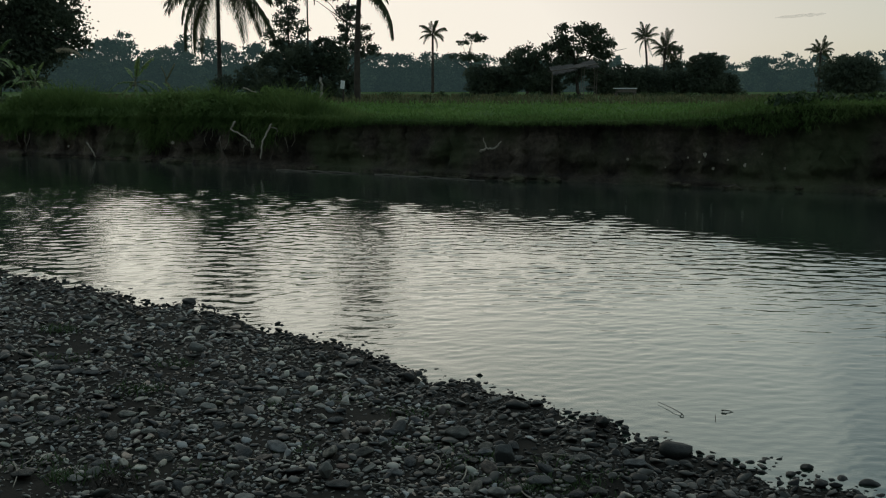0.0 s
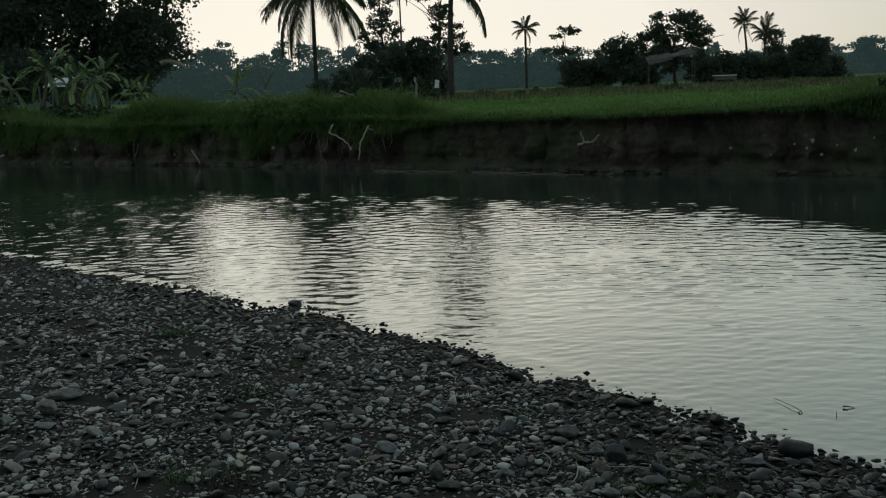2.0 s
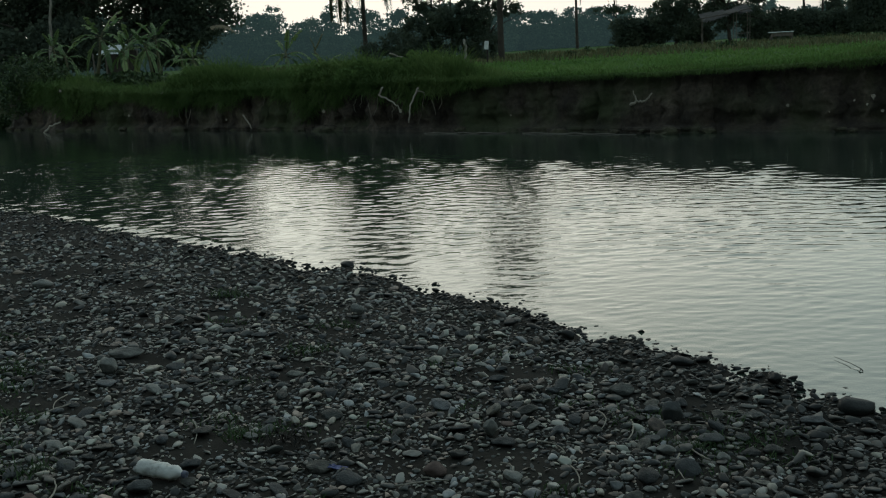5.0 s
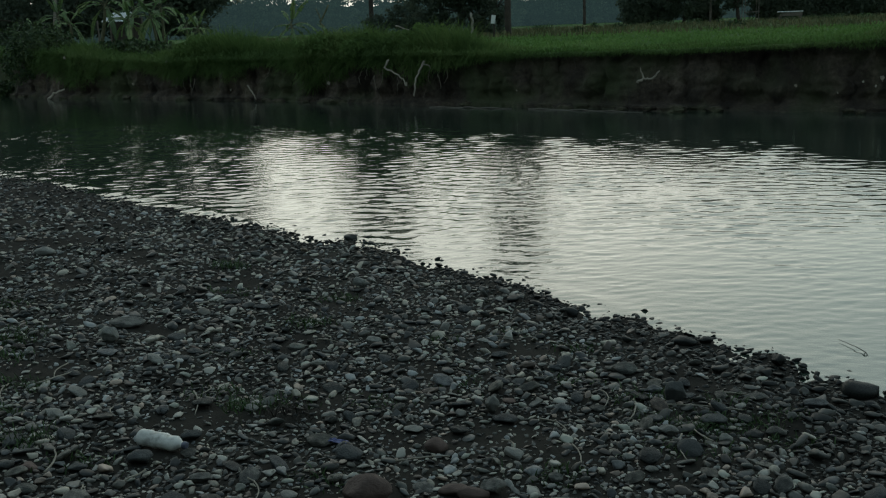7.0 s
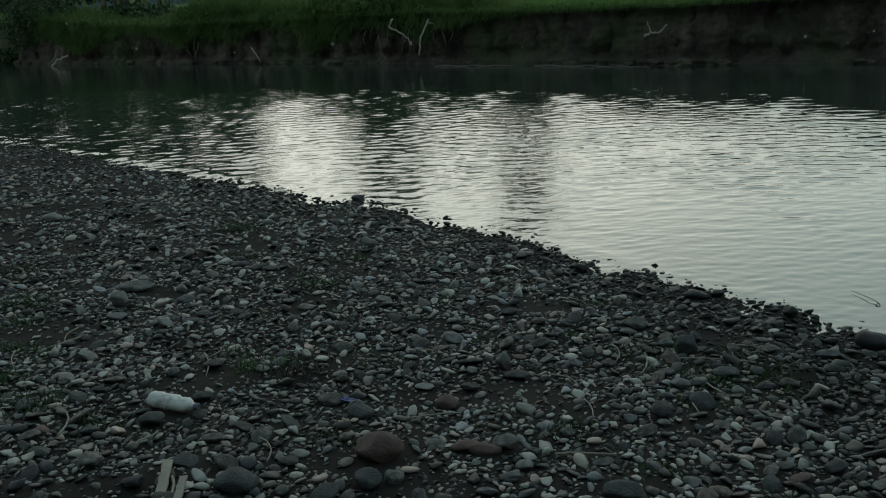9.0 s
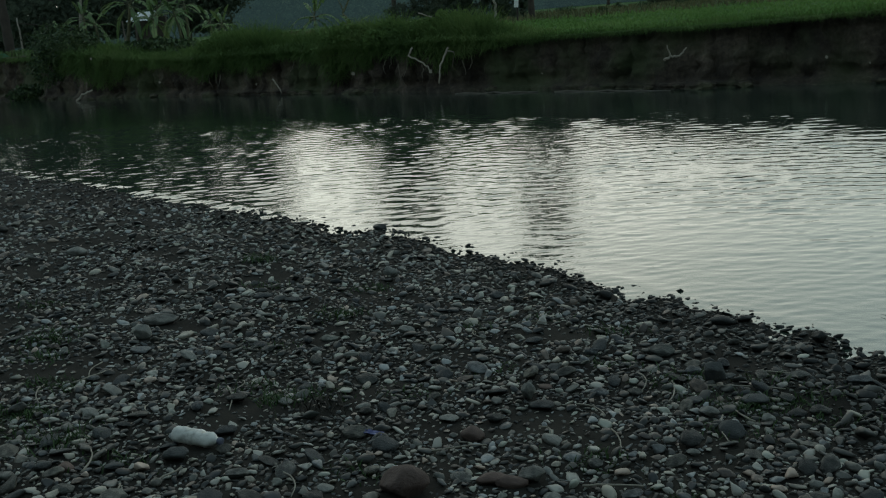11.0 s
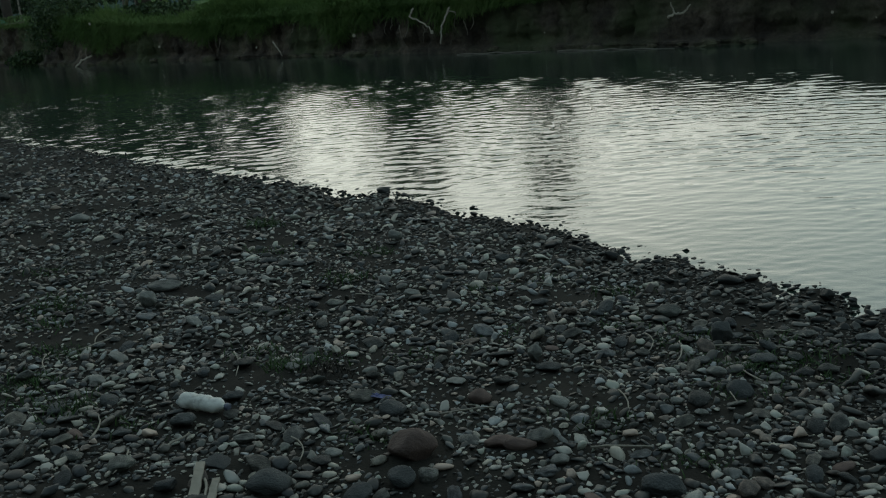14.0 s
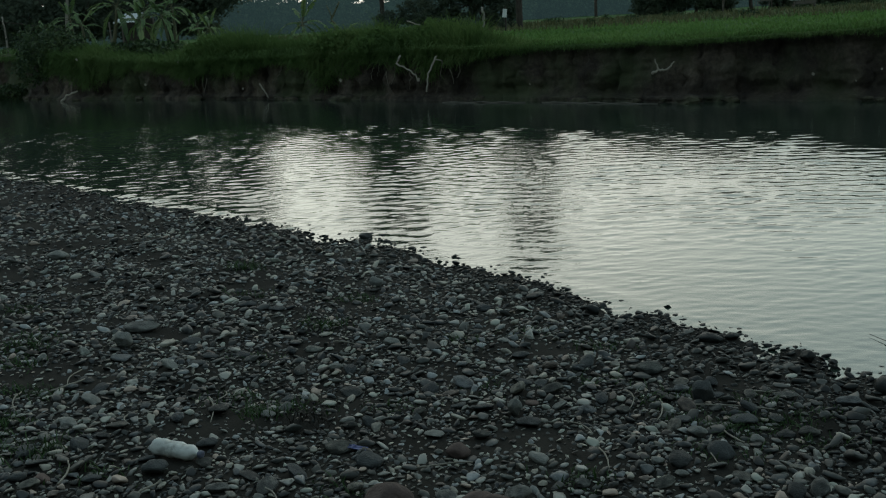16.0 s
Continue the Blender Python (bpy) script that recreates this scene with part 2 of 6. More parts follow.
M_BARK = surface("bark", [(0.025, 0.02, 0.016), (0.06, 0.05, 0.04)], 2.5, 0.9, 0.6, 12)
M_PALE_BARK = surface("pale_bark", [(0.14, 0.13, 0.11), (0.28, 0.26, 0.22)], 4, 0.85, 0.4, 15)
M_DRIFT = surface("driftwood", [(0.22, 0.19, 0.15), (0.38, 0.34, 0.28)], 5, 0.85, 0.5, 30)
M_DRYROOT = surface("dry_root", [(0.10, 0.085, 0.065), (0.19, 0.165, 0.13)], 5, 0.9, 0.4, 25)
M_WOOD = surface("weathered_wood", [(0.07, 0.06, 0.05), (0.15, 0.13, 0.11)], 4, 0.85, 0.5, 25)
M_SLAT = surface("split_bamboo", [(0.22, 0.2, 0.16), (0.36, 0.33, 0.27)], 8, 0.7, 0.4, 50)
M_TIN = surface("rusty_roof_sheet", [(0.028, 0.027, 0.025), (0.058, 0.057, 0.055), (0.10, 0.098, 0.095)], 1.5, 0.8, 0.3, 20, specular=0.2)
M_WHITE = surface("pale_paint", [(0.55, 0.56, 0.56), (0.75, 0.76, 0.76)], 3, 0.6, 0.1, 20)
M_WEED = surface("small_weeds", [(0.03, 0.06, 0.016), (0.06, 0.11, 0.03)], 6, 0.7, 0, 20, "island", 0.4, translucent=0.2)
M_PLASTIC = surface("cloudy_plastic", [(0.42, 0.41, 0.37), (0.80, 0.79, 0.74), (0.92, 0.91, 0.86)], 22, 0.35, 0.6, 40, fine=1.0)
M_PLASTIC.node_tree.nodes["Principled BSDF"].inputs["Transmission Weight"].default_value = 0.1
M_CAP = surface("blue_cap", [(0.10, 0.11, 0.16), (0.15, 0.16, 0.22)], 10, 0.45, 0, 20)
M_SCRAP = surface("blue_scrap", [(0.09, 0.1, 0.24), (0.16, 0.17, 0.34)], 20, 0.5, 0, 20)

# Far woods backdrop: evening haze is painted in as a faint blue-green glow.
M_FAR_HAZE_GLOW = surface("far_woods", [(0.014, 0.028, 0.018), (0.04, 0.06, 0.038), (0.09, 0.105, 0.06)], 0.16, 0.95, 0, 2, "island", 0.12, specular=0.05)
M_FAR_HAZE_GLOW.node_tree.nodes["Principled BSDF"].inputs["Emission Color"].default_value = (0.45, 0.66, 0.72, 1)
M_FAR_HAZE_GLOW.node_tree.nodes["Principled BSDF"].inputs["Emission Strength"].default_value = 0.042

# Muddy river: mirror-like, with fine ripples over the shaped waves.
M_WATER = bpy.data.materials.new("muddy_river_water")
M_WATER.use_nodes = True
n, l = M_WATER.node_tree.nodes, M_WATER.node_tree.links
b = n["Principled BSDF"]
b.inputs["Base Color"].default_value = (0.044, 0.060, 0.046, 1)
b.inputs["Roughness"].default_value, b.inputs["IOR"].default_value = 0.03, 1.98
b.inputs["Specular Tint"].default_value = (0.88, 1.0, 0.985, 1)
b.inputs["Coat Tint"].default_value = (0.95, 1.0, 0.98, 1)
b.inputs["Coat Weight"].default_value, b.inputs["Coat Roughness"].default_value, b.inputs["Coat IOR"].default_value = 0.6, 0.03, 1.5
co, mp, ns, bp = (n.new("ShaderNode" + k) for k in ("TexCoord", "Mapping", "TexNoise", "Bump"))
mp.inputs["Rotation"].default_value = (0, 0, radians(4))
mp.inputs["Scale"].default_value = (0.42, 1.0, 1.0)
ns.inputs["Scale"].default_value, ns.inputs["Detail"].default_value = 13.0, 3.0
bp.inputs["Strength"].default_value, bp.inputs["Distance"].default_value = 0.17, 0.016
l.new(co.outputs["Object"], mp.inputs["Vector"])
l.new(mp.outputs["Vector"], ns.inputs["Vector"])
l.new(ns.outputs["Fac"], bp.inputs["Height"])
l.new(bp.outputs["Normal"], b.inputs["Normal"])
l.new(bp.outputs["Normal"], b.inputs["Coat Normal"])

# ---- the lie of the land ----
# The water's near edge and the far bank's foot, as lines y over x.
SHORE_X = [-60, -26, -9.85, -7.65, -5.7, -4.4, -3.43, -2.75, -2.4, -1.45, -0.83, -0.35, 0.13, 0.55, 0.95, 1.35, 1.8, 2.1, 6, 30]
SHORE_Y = [52, 27, 14.7, 13.1, 11.5, 10.55, 9.9, 9.15, 9.35, 8.2, 7.7, 7.08, 6.7, 6.25, 5.83, 5.4, 5.0, 4.75, 1.2, -22]
FOOT_X = [-70, -26, -22, -18.9, -16.5, -11.2, -7.5, -4.0, -1.1, 1.4, 3.8, 5.2, 6.9, 8.3, 16, 60]
FOOT_Y = [64, 37.8, 35.5, 33.0, 32.2, 29.4, 27.3, 25.0, 23.6, 21.8, 21.1, 20.3, 19.6, 18.9, 15.0, -8]
TOP_X = [-70, -24, -19, -16.5, -14, -10, -5, -3, 0, 3, 4.6, 5.6, 6.4, 7.2, 9, 60]
TOP_Z = [1.6, 1.55, 1.5, 1.2, 1.08, 1.12, 1.17, 1.19, 1.23, 1.28, 1.31, 1.40, 1.54, 1.65, 1.69, 1.7]


def shore_y(x):
    return np.interp(x, SHORE_X, SHORE_Y)


def inland(x, y):
    """About how far a place lies on land from the near water's edge (negative: out in the river)."""
    return (shore_y(x) - y) * 0.70


def gravel_z(x, y):
    s = inland(x, y)
    z = np.where(s > 0, 0.062 * np.minimum(s, 5.0) + 0.02 * np.maximum(s - 5.0, 0), 0.10 * s)
    rough = waves2(x, y, 3, 1.1, 4) * 0.012 + waves2(x, y, 4, 0.28, 3) * 0.005
    inlets = 0.006 * waves2(x, y, 6, 0.55, 2) * smooth(-0.7, -0.2, s) * smooth(0.75, 0.3, s)
    return np.maximum(z, -0.9) + rough * smooth(-3, 0, s) * (0.75 + 0.45 * smooth(0, 1.5, s)) + inlets - 0.003


def foot_y(x):
    return np.interp(x, FOOT_X, FOOT_Y)


def field_z(x, y):
    edge = np.interp(x, TOP_X, TOP_Z)
    back = y - foot_y(x)
    far = 1.22 + 0.03 * waves2(x, y, 9, 14, 3) + 0.35 * smooth(-14, -22, x) * smooth(70, 40, y)
    k = smooth(0, 14, back)
    return edge * (1 - k) + far * k + 0.03 * waves2(x, y, 8, 2.2, 3)


def grid(nx, ny):
    i, j = np.meshgrid(np.arange(nx - 1), np.arange(ny - 1), indexing="ij")
    a = (i * ny + j).ravel()
    return np.stack([a, a + ny, a + ny + 1, a + 1], 1)


# One low sheet under everything, out to the horizon.
v = np.array([(-1500, -1500, -1.2), (1500, -1500, -1.2), (1500, 1500, -1.2), (-1500, 1500, -1.2)], float)
tagged(new("ground", mesh_of("ground", v, [(0, 1, 2, 3)], M_SAND)), "dark silt under the river and fields", "ground", kind="structure")

# Gravel bar: fine near the walker, coarse behind.
gx = np.concatenate([np.linspace(-60, -12, 25)[:-1], np.linspace(-12, 4, 205), np.linspace(4, 30, 20)[1:]])
gy = np.concatenate([np.linspace(-50, 2, 30)[:-1], np.linspace(2, 17, 185), np.linspace(17, 50, 25)[1:]])
X, Y = np.meshgrid(gx, gy, indexing="ij")
v = np.stack([X, Y, gravel_z(X, Y)], -1).reshape(-1, 3)
tagged(new("gravel_bar", mesh_of("gravel_bar", v, grid(len(gx), len(gy)), M_SAND)),
       "dark damp sand and gravel bar sloping into the river", "ground", kind="structure")

# River surface: a fan of rows and columns from the camera's spot with shaped ripples, calm under the far bank and
# gentler near by.
FAN_AT_CAMERA = np.array((-0.08, 0.25))
rr = np.concatenate([np.arange(4.2, 13, 0.028), np.arange(13, 24, 0.038), np.arange(24, 34, 0.1), np.arange(34, 50, 0.6)])
aa = np.radians(np.linspace(-38, 27, 275))
R, A = np.meshgrid(rr, aa, indexing="ij")
X, Y = FAN_AT_CAMERA[0] + R * np.sin(A), FAN_AT_CAMERA[1] + R * np.cos(A)
off = (foot_y(X) - Y) * 0.88
calm = smooth(3.4, 6.2, off + 0.7 * waves2(X, Y, 21, 3.0, 4) - 1.9 * smooth(-3.5, -8, X) - 3.0 * smooth(1.5, 5.5, X)) ** 0.75
gusts = calm * (0.85 + 0.28 * waves2(X, Y, 22, 3.5, 2))
amp_broad, amp_fine = gusts * (0.22 + 1.13 * smooth(6.0, 12.0, R)), gusts * (0.74 + 0.46 * smooth(6.0, 13.0, R))
H = np.zeros_like(X)
wr = np.random.default_rng(5)
for k in range(78):
    # Long-crested wind waves, and finer crossing ripples over them.
    broad = k < 34
    lam = wr.uniform(0.15, 0.36) if broad else wr.uniform(0.075, 0.15)
    th = radians(97) + wr.normal(0, 0.44 if broad else 0.5)
    slope = (0.0115 if broad else 0.0115) * wr.uniform(0.5, 1.3)
    ph = wr.uniform(0, 6.28)
    bendy = 0.5 * np.sin((X * math.sin(th) - Y * math.cos(th)) * 6.28 / (lam * wr.uniform(3, 7)) + wr.uniform(0, 6.28))
    H += (amp_broad if broad else amp_fine) * slope * lam / 6.283 * np.sin(6.283 / lam * (X * math.cos(th) + Y * math.sin(th)) + ph + bendy * 1.6)
# A low swash ridge that runs along the near shore.
ds = -inland(X, Y) - 0.10 - 0.08 * waves2(X, Y, 23, 1.6, 3)
H2 = H + 0.015 * np.exp(-(ds / 0.095) ** 2) * (0.6 + 0.5 * waves2(X, Y, 24, 0.9, 2)) * (0.25 + 0.75 * smooth(-2.0, -4.5, X))
v = np.stack([X, Y, H2], -1).reshape(-1, 3)
water = tagged(new("river_water", mesh_of("river_water", v, grid(len(rr), len(aa)), M_WATER)),
               "dull green-grey river water with wind ripples", "water", kind="structure")
v = np.array([(-600, -600, -0.02), (600, -600, -0.02), (600, 600, -0.02), (-600, 600, -0.02)], float)
tagged(new("river_water_beyond", mesh_of("river_water_beyond", v, [(0, 1, 2, 3)], M_WATER)),
       "calm river water out of sight", "water", kind="structure")

# Far bank: a crumbling, near-upright face with flutes, slumped lumps and an undercut foot.
bu = np.concatenate([np.linspace(-70, -28, 40)[:-1], np.linspace(-28, 14, 760), np.linspace(14, 60, 40)[1:]])
bv = np.linspace(0, 1, 44)
U, V = np.meshgrid(bu, bv, indexing="ij")
top = np.interp(U, TOP_X, TOP_Z)
Zb = -0.5 + (top + 0.5) * V
lean = 0.55 * (Zb / 1.2).clip(-0.4, 1.5)
flute = 0.17 * waves2(U * 1.0, Zb * 0.3, 31, 1.1, 4) + 0.06 * waves2(U, Zb * 0.4, 32, 0.4, 3) + 0.03 * waves2(U * 1.5, Zb, 36, 0.2, 3)
hollow = 0.28 * np.exp(-((Zb - 0.22) / 0.17) ** 2) * (0.5 + 0.5 * waves2(U, Zb * 0.3, 33, 2.6, 2))
ledge = -0.45 * smooth(0.16, -0.05, Zb) - 0.14 * smooth(0.55, 0.1, Zb) * smooth(-0.1, 0.8, waves2(U, Zb * 0.1, 34, 3.4, 2))
under = 0.22 * smooth(0.07, 0.02, Zb)
lip = -0.12 * smooth(0.86, 1.0, V)
Yb = foot_y(U) + lean * 0.55 + flute + hollow + ledge + under + lip + 0.10
v = np.stack([U + 0.05 * waves2(U, Zb, 35, 0.5, 2), Yb, Zb], -1).reshape(-1, 3)
tagged(new("river_bank", mesh_of("river_bank", v, grid(len(bu), len(bv)), M_BANK)),
       "eroded brown earth river bank with roots and hollows", "bank", kind="structure")
edge_y = Yb[:, -1]

# Field on top of the bank, from its lip to the far trees and beyond.
back = np.concatenate([[0.0], np.geomspace(0.15, 700, 90)])
U, B = np.meshgrid(bu, back, indexing="ij")
Yf = np.interp(U, bu, edge_y) + B
wide = 1 + B / 60.0
Zf = field_z(U * wide, Yf)
Zf[:, 0] = np.interp(bu, TOP_X, TOP_Z)
v = np.stack([U * wide, Yf, Zf], -1).reshape(-1, 3)
tagged(new("field", mesh_of("field", v, grid(len(bu), len(back)), M_FIELD)),
       "flat green field above the river bank", "field", kind="structure")

# Trodden bare earth on the lip at the far end of the bank, under the trees.
bx = np.linspace(-34, -19.4, 60)
bb = np.linspace(0.02, 1, 24)
U, B = np.meshgrid(bx, bb, indexing="ij")
wide_b = 9.0 * smooth(-19.4, -21.5, U + 0.25 * waves2(U, B * 6, 37, 1.4, 2)) + 0.01
Yp = np.interp(U, bu, edge_y) + B * wide_b + 0.02
v = np.stack([U, Yp, field_z(U, Yp) + 0.035], -1).reshape(-1, 3)
M_EARTH = surface("trodden_earth", [(0.055, 0.046, 0.034), (0.10, 0.085, 0.06), (0.15, 0.13, 0.09)], 0.9, 0.95, 0.6, 12, fine=0.9, specular=0.1)
tagged(new("trodden_earth", mesh_of("trodden_earth", v, grid(60, 24), M_EARTH)), "bare trodden earth on the lip of the bank", "ground", kind="structure")

# Unseen slope added behind the walker to block rear sky light, closing the place.
M_SKY_BLOCKER = surface("sky_blocker_dark", [(0.018, 0.024, 0.012), (0.035, 0.05, 0.022), (0.06, 0.075, 0.035)], 0.6, 0.95, 0.8, 4, fine=1.0, specular=0.05)
ea = np.radians(np.linspace(95, 300, 120))
ez = np.linspace(0, 1, 24)
A2, V2 = np.meshgrid(ea, ez, indexing="ij")
R2 = 14 + 8 * V2 ** 1.5 + 1.6 * waves2(A2 * 14, V2 * 14, 61, 4.0, 4)
v = np.stack([R2 * np.sin(A2), R2 * np.cos(A2) + 1.0, -0.3 + (16.0 + 2.5 * waves2(A2 * 14, 0 * A2, 62, 5, 3)) * (0.3 + 0.7 * smooth(5.25, 4.3, A2)) * V2 ** 0.7], -1).reshape(-1, 3)
tagged(new("embankment", mesh_of("embankment", v, grid(120, 24), M_SKY_BLOCKER)), "unseen dark slope added to block sky light from behind", "bank", kind="structure")


# ---- plants: builders ----
def blades(x, y, z, height, width, lean, heading, seed, curl=0.6):
    """Triangles of bent grass blades. lean: how far the tip goes sideways, in heights; heading: towards where, in radians."""
    r = np.random.default_rng(seed)
    n = len(x)
    side = heading + np.pi / 2 + r.normal(0, 0.9, n)
    sx, sy = np.cos(side) * width * 0.5, np.sin(side) * width * 0.5
    levels = []
    for t, w in ((0.0, 1.0), (0.45, 0.85), (0.8, 0.5)):
        o = lean * height * t ** (1 + curl)
        px, py = x + np.cos(heading) * o, y + np.sin(heading) * o
        pz = z + height * t * (1 - 0.35 * np.minimum(lean, 1.6) * t)
        levels += [np.stack([px - sx * w, py - sy * w, pz], 1), np.stack([px + sx * w, py + sy * w, pz], 1)]
    o = lean * height
    levels.append(np.stack([x + np.cos(heading) * o, y + np.sin(heading) * o, z + height * (1 - 0.35 * np.minimum(lean, 1.6) - 0.12 * lean)], 1))
    v = np.stack(levels, 1).reshape(-1, 3)
    f = np.array([(0, 1, 3), (0, 3, 2), (2, 3, 5), (2, 5, 4), (4, 5, 6)])
    return v, (np.arange(n)[:, None, None] * 7 + f[None]).reshape(-1, 3)


def leaf_cloud(lobes, size, seed, gap=0.0, gap_scale=1.2, flat=0.0, clump=0.0):
    """Quads of many single leaves or small sprays in lobes (x, y, z, rx, ry, rz, count), thin inside and with gaps."""
    r = np.random.default_rng(seed)
    pts = []
    for cx, cy, cz, rx, ry, rz, n in lobes:
        d = r.normal(0, 1, (int(n * 1.6), 3))
        d /= np.linalg.norm(d, axis=1)[:, None]
        rad = r.uniform(0.25, 1.0, len(d)) ** 0.5
        rad *= 1 + 0.16 * waves2(d[:, 0] * 2 + cx, d[:, 2] * 2 + d[:, 1] + cz, seed + 3, 1.4, 3)
        p = d * rad[:, None] * np.array((rx, ry, rz)) + np.array((cx, cy, cz))
        if clump:
            m = max(7, int(rx * rz / clump ** 2 * 3.2))
            spray = p[r.integers(0, len(p), m)][r.integers(0, m, len(p))] + r.normal(0, clump * 0.42, p.shape) * np.array((1, 1, 0.7))
            p = np.where(r.uniform(0, 1, (len(p), 1)) < 0.8, spray, p)
        pts.append(p)
    p = np.vstack(pts)
    keep = waves2(p[:, 0] + 0.4 * p[:, 1], p[:, 2] * 1.3, seed + 9, gap_scale, 3) > -1 + gap
    p = p[keep]
    n = len(p)
    a = r.normal(0, 1, (n, 3))
    a[:, 2] -= 0.25
    a /= np.linalg.norm(a, axis=1)[:, None]
    c = r.normal(0, 1, (n, 3))
    c[:, 2] *= 1 - flat
    c = np.cross(a, c)
    c /= np.linalg.norm(c, axis=1)[:, None] + 1e-9
    s = size * r.uniform(0.55, 1.35, n)[:, None]
    nrm = np.cross(a, c)
    v = np.stack([p - a * s * 0.5, p + c * s * 0.33 + nrm * s * 0.1, p + a * s * 0.5, p - c * s * 0.33 + nrm * s * 0.1], 1).reshape(-1, 3)
    return v, np.arange(n)[:, None] * 4 + np.arange(4)[None]


def tree(name, label, x, y, lobes, leaf=0.3, trunk=0.2, seed=1, gap=0.0, gap_scale=1.2, material=None, bark=None, group="", limbs=7, clump=0.0):
    """A tree with its foot on the field: trunk, limbs into the lobes (dx, dy, z over the foot, rx, ry, rz, count) and a crown."""
    z = float(field_z(np.array(x), np.array(y))) - 0.05
    root = empty(name, (x, y, z), label, "tree", group)
    r = np.random.default_rng(seed)
    bark = bark or M_BARK
    mid = np.average([(l[0], l[1], l[2]) for l in lobes], axis=0, weights=[l[6] for l in lobes])
    if name == "feathery_tree":
        mid[2] = max(l[2] for l in lobes)
    trunk_line = bent_line((0, 0, 0), mid, (r.normal(0, 0.2), r.normal(0, 0.2), 0), 9, seed, 0.03)
    part("trunk", tube_mesh("trunk", trunk_line, np.linspace(trunk, trunk * 0.45, 9), bark), root)
    for k in range(limbs):
        l = lobes[k % len(lobes)]
        start = trunk_line[int(np.clip(l[2] / mid[2] * 8 - 1.5, 2, 7)) if name == "feathery_tree" else 3 + k % 5]
        end = np.array(l[:3]) + r.normal(0, 0.55, 3) * np.array(l[3:6])
        line = bent_line(start, end, (0, 0, r.uniform(0.0, 0.3)), 7, seed + k, 0.04)
        part("limb", tube_mesh("limb", line, np.linspace(trunk * 0.42, trunk * 0.1, 7), bark, 6), root)
    v, f = leaf_cloud(lobes, leaf, seed, gap, gap_scale, clump=clump)
    part("crown", mesh_of("crown", v, f, material or M_LEAF, False), root)
    return root


def frond_mesh(length, droop, seed, leaflets=64, wide=1.0):
    """A coconut frond from its foot along +x: an arching rib with hanging leaflets down both sides."""
    r = np.random.default_rng(seed)
    t = np.linspace(0, 1, 12)
    lift = 0.55 - droop
    line = np.stack([length * (t - 0.12 * t ** 3), 0 * t, length * (lift * t - (0.48 + droop * 0.35) * t ** 2.3)], 1)
    rib = tube_mesh("rib", line, np.linspace(0.008, 0.002, 12) * length, M_BARK, 5)
    tris = []
    for s in (-1, 1):
        k = np.linspace(0.12, 0.995, leaflets)
        base = np.stack([np.interp(k, t, line[:, i]) for i in range(3)], 1)
        ll = length * 0.21 * np.sin(np.pi * (0.12 + 0.8 * k)) ** 0.6 * r.uniform(0.8, 1.1, leaflets)
        out = np.stack([0.45 + 0 * k, s * (0.65 + 0 * k), -0.55 - 0.5 * r.uniform(0, 1, leaflets)], 1)
        out /= np.linalg.norm(out, axis=1)[:, None]
        tip = base + out * ll[:, None]
        tip[:, 2] -= ll * 0.25
        mid = base + out * ll[:, None] * 0.5
        w = np.array(((0.019 * length / 4 + 0.02) * wide, 0, 0))
        vv = np.stack([base - w * 0.5, base + w * 0.5, mid + w, mid - w, tip], 1).reshape(-1, 3)
        ff = (np.arange(leaflets)[:, None, None] * 5 + np.array([(0, 1, 2), (0, 2, 3), (3, 2, 4)])[None]).reshape(-1, 3)
        tris.append((vv, ff))
    v, f = join(tris)
    return mesh_of("frond", v, f, M_PALMLEAF, False), rib


def palm(label, x, y, hub, length, count, seed, lean=(0, 0), trunk=0.16, old=0.35, up=1.0, wide=1.0, chosen=()):
    """A coconut palm: curved ringed trunk, fronds in a head, older ones hanging, and a bunch of nuts."""
    z = float(field_z(np.array(x), np.array(y))) - 0.05
    root = empty("coconut_palm", (x, y, z), label, "palm tree", "coconut palms")
    h = hub - z
    line = bent_line((0, 0, 0), (lean[0], lean[1], h), (-lean[0] * 0.3, 0, 0), 22)
    ring = 1 + 0.05 * np.cos(np.arange(22) * np.pi)
    part("trunk", tube_mesh("trunk", line, np.linspace(trunk * 1.25, trunk * 0.8, 22) * ring, M_BARK, 9), root, "ringed grey palm trunk")
    r = np.random.default_rng(seed)
    droops = (-0.2, -0.05, 0.08, 0.2, 0.36, 0.6)
    kinds = [frond_mesh(length, d, seed + i, 64, wide) for i, d in enumerate(droops)]
    for i in range(count):
        k = np.clip((i + 0.5) / count + r.normal(0, 0.07), 0, 0.999)
        kind = int(np.interp(k, [0, 0.3, 1 - old, 1], [0, 1.4, 3.6, 5.99]))
        tilt = (-55, -28, -10, 2, 12, 26)[kind] * up + r.normal(0, 9)
        at = Matrix.Translation((lean[0], lean[1], h)) @ pose(0, 0, 0, 0, 0, i * 137.5 + r.normal(0, 14)) @ pose(0, 0, 0, r.normal(0, 16), tilt, 0)
        leafy = part("frond", kinds[kind][0], root, at=at @ Matrix.Scale(r.uniform(0.72, 1.05), 4))
        part("rib", kinds[kind][1], leafy)
    for turn, kind, tilt, grown in chosen:
        at = Matrix.Translation((lean[0], lean[1], h)) @ pose(0, 0, 0, 0, 0, turn) @ pose(0, 0, 0, r.normal(0, 8), tilt, 0)
        leafy = part("frond", kinds[kind][0], root, at=at @ Matrix.Scale(grown, 4))
        part("rib", kinds[kind][1], leafy)
    return root


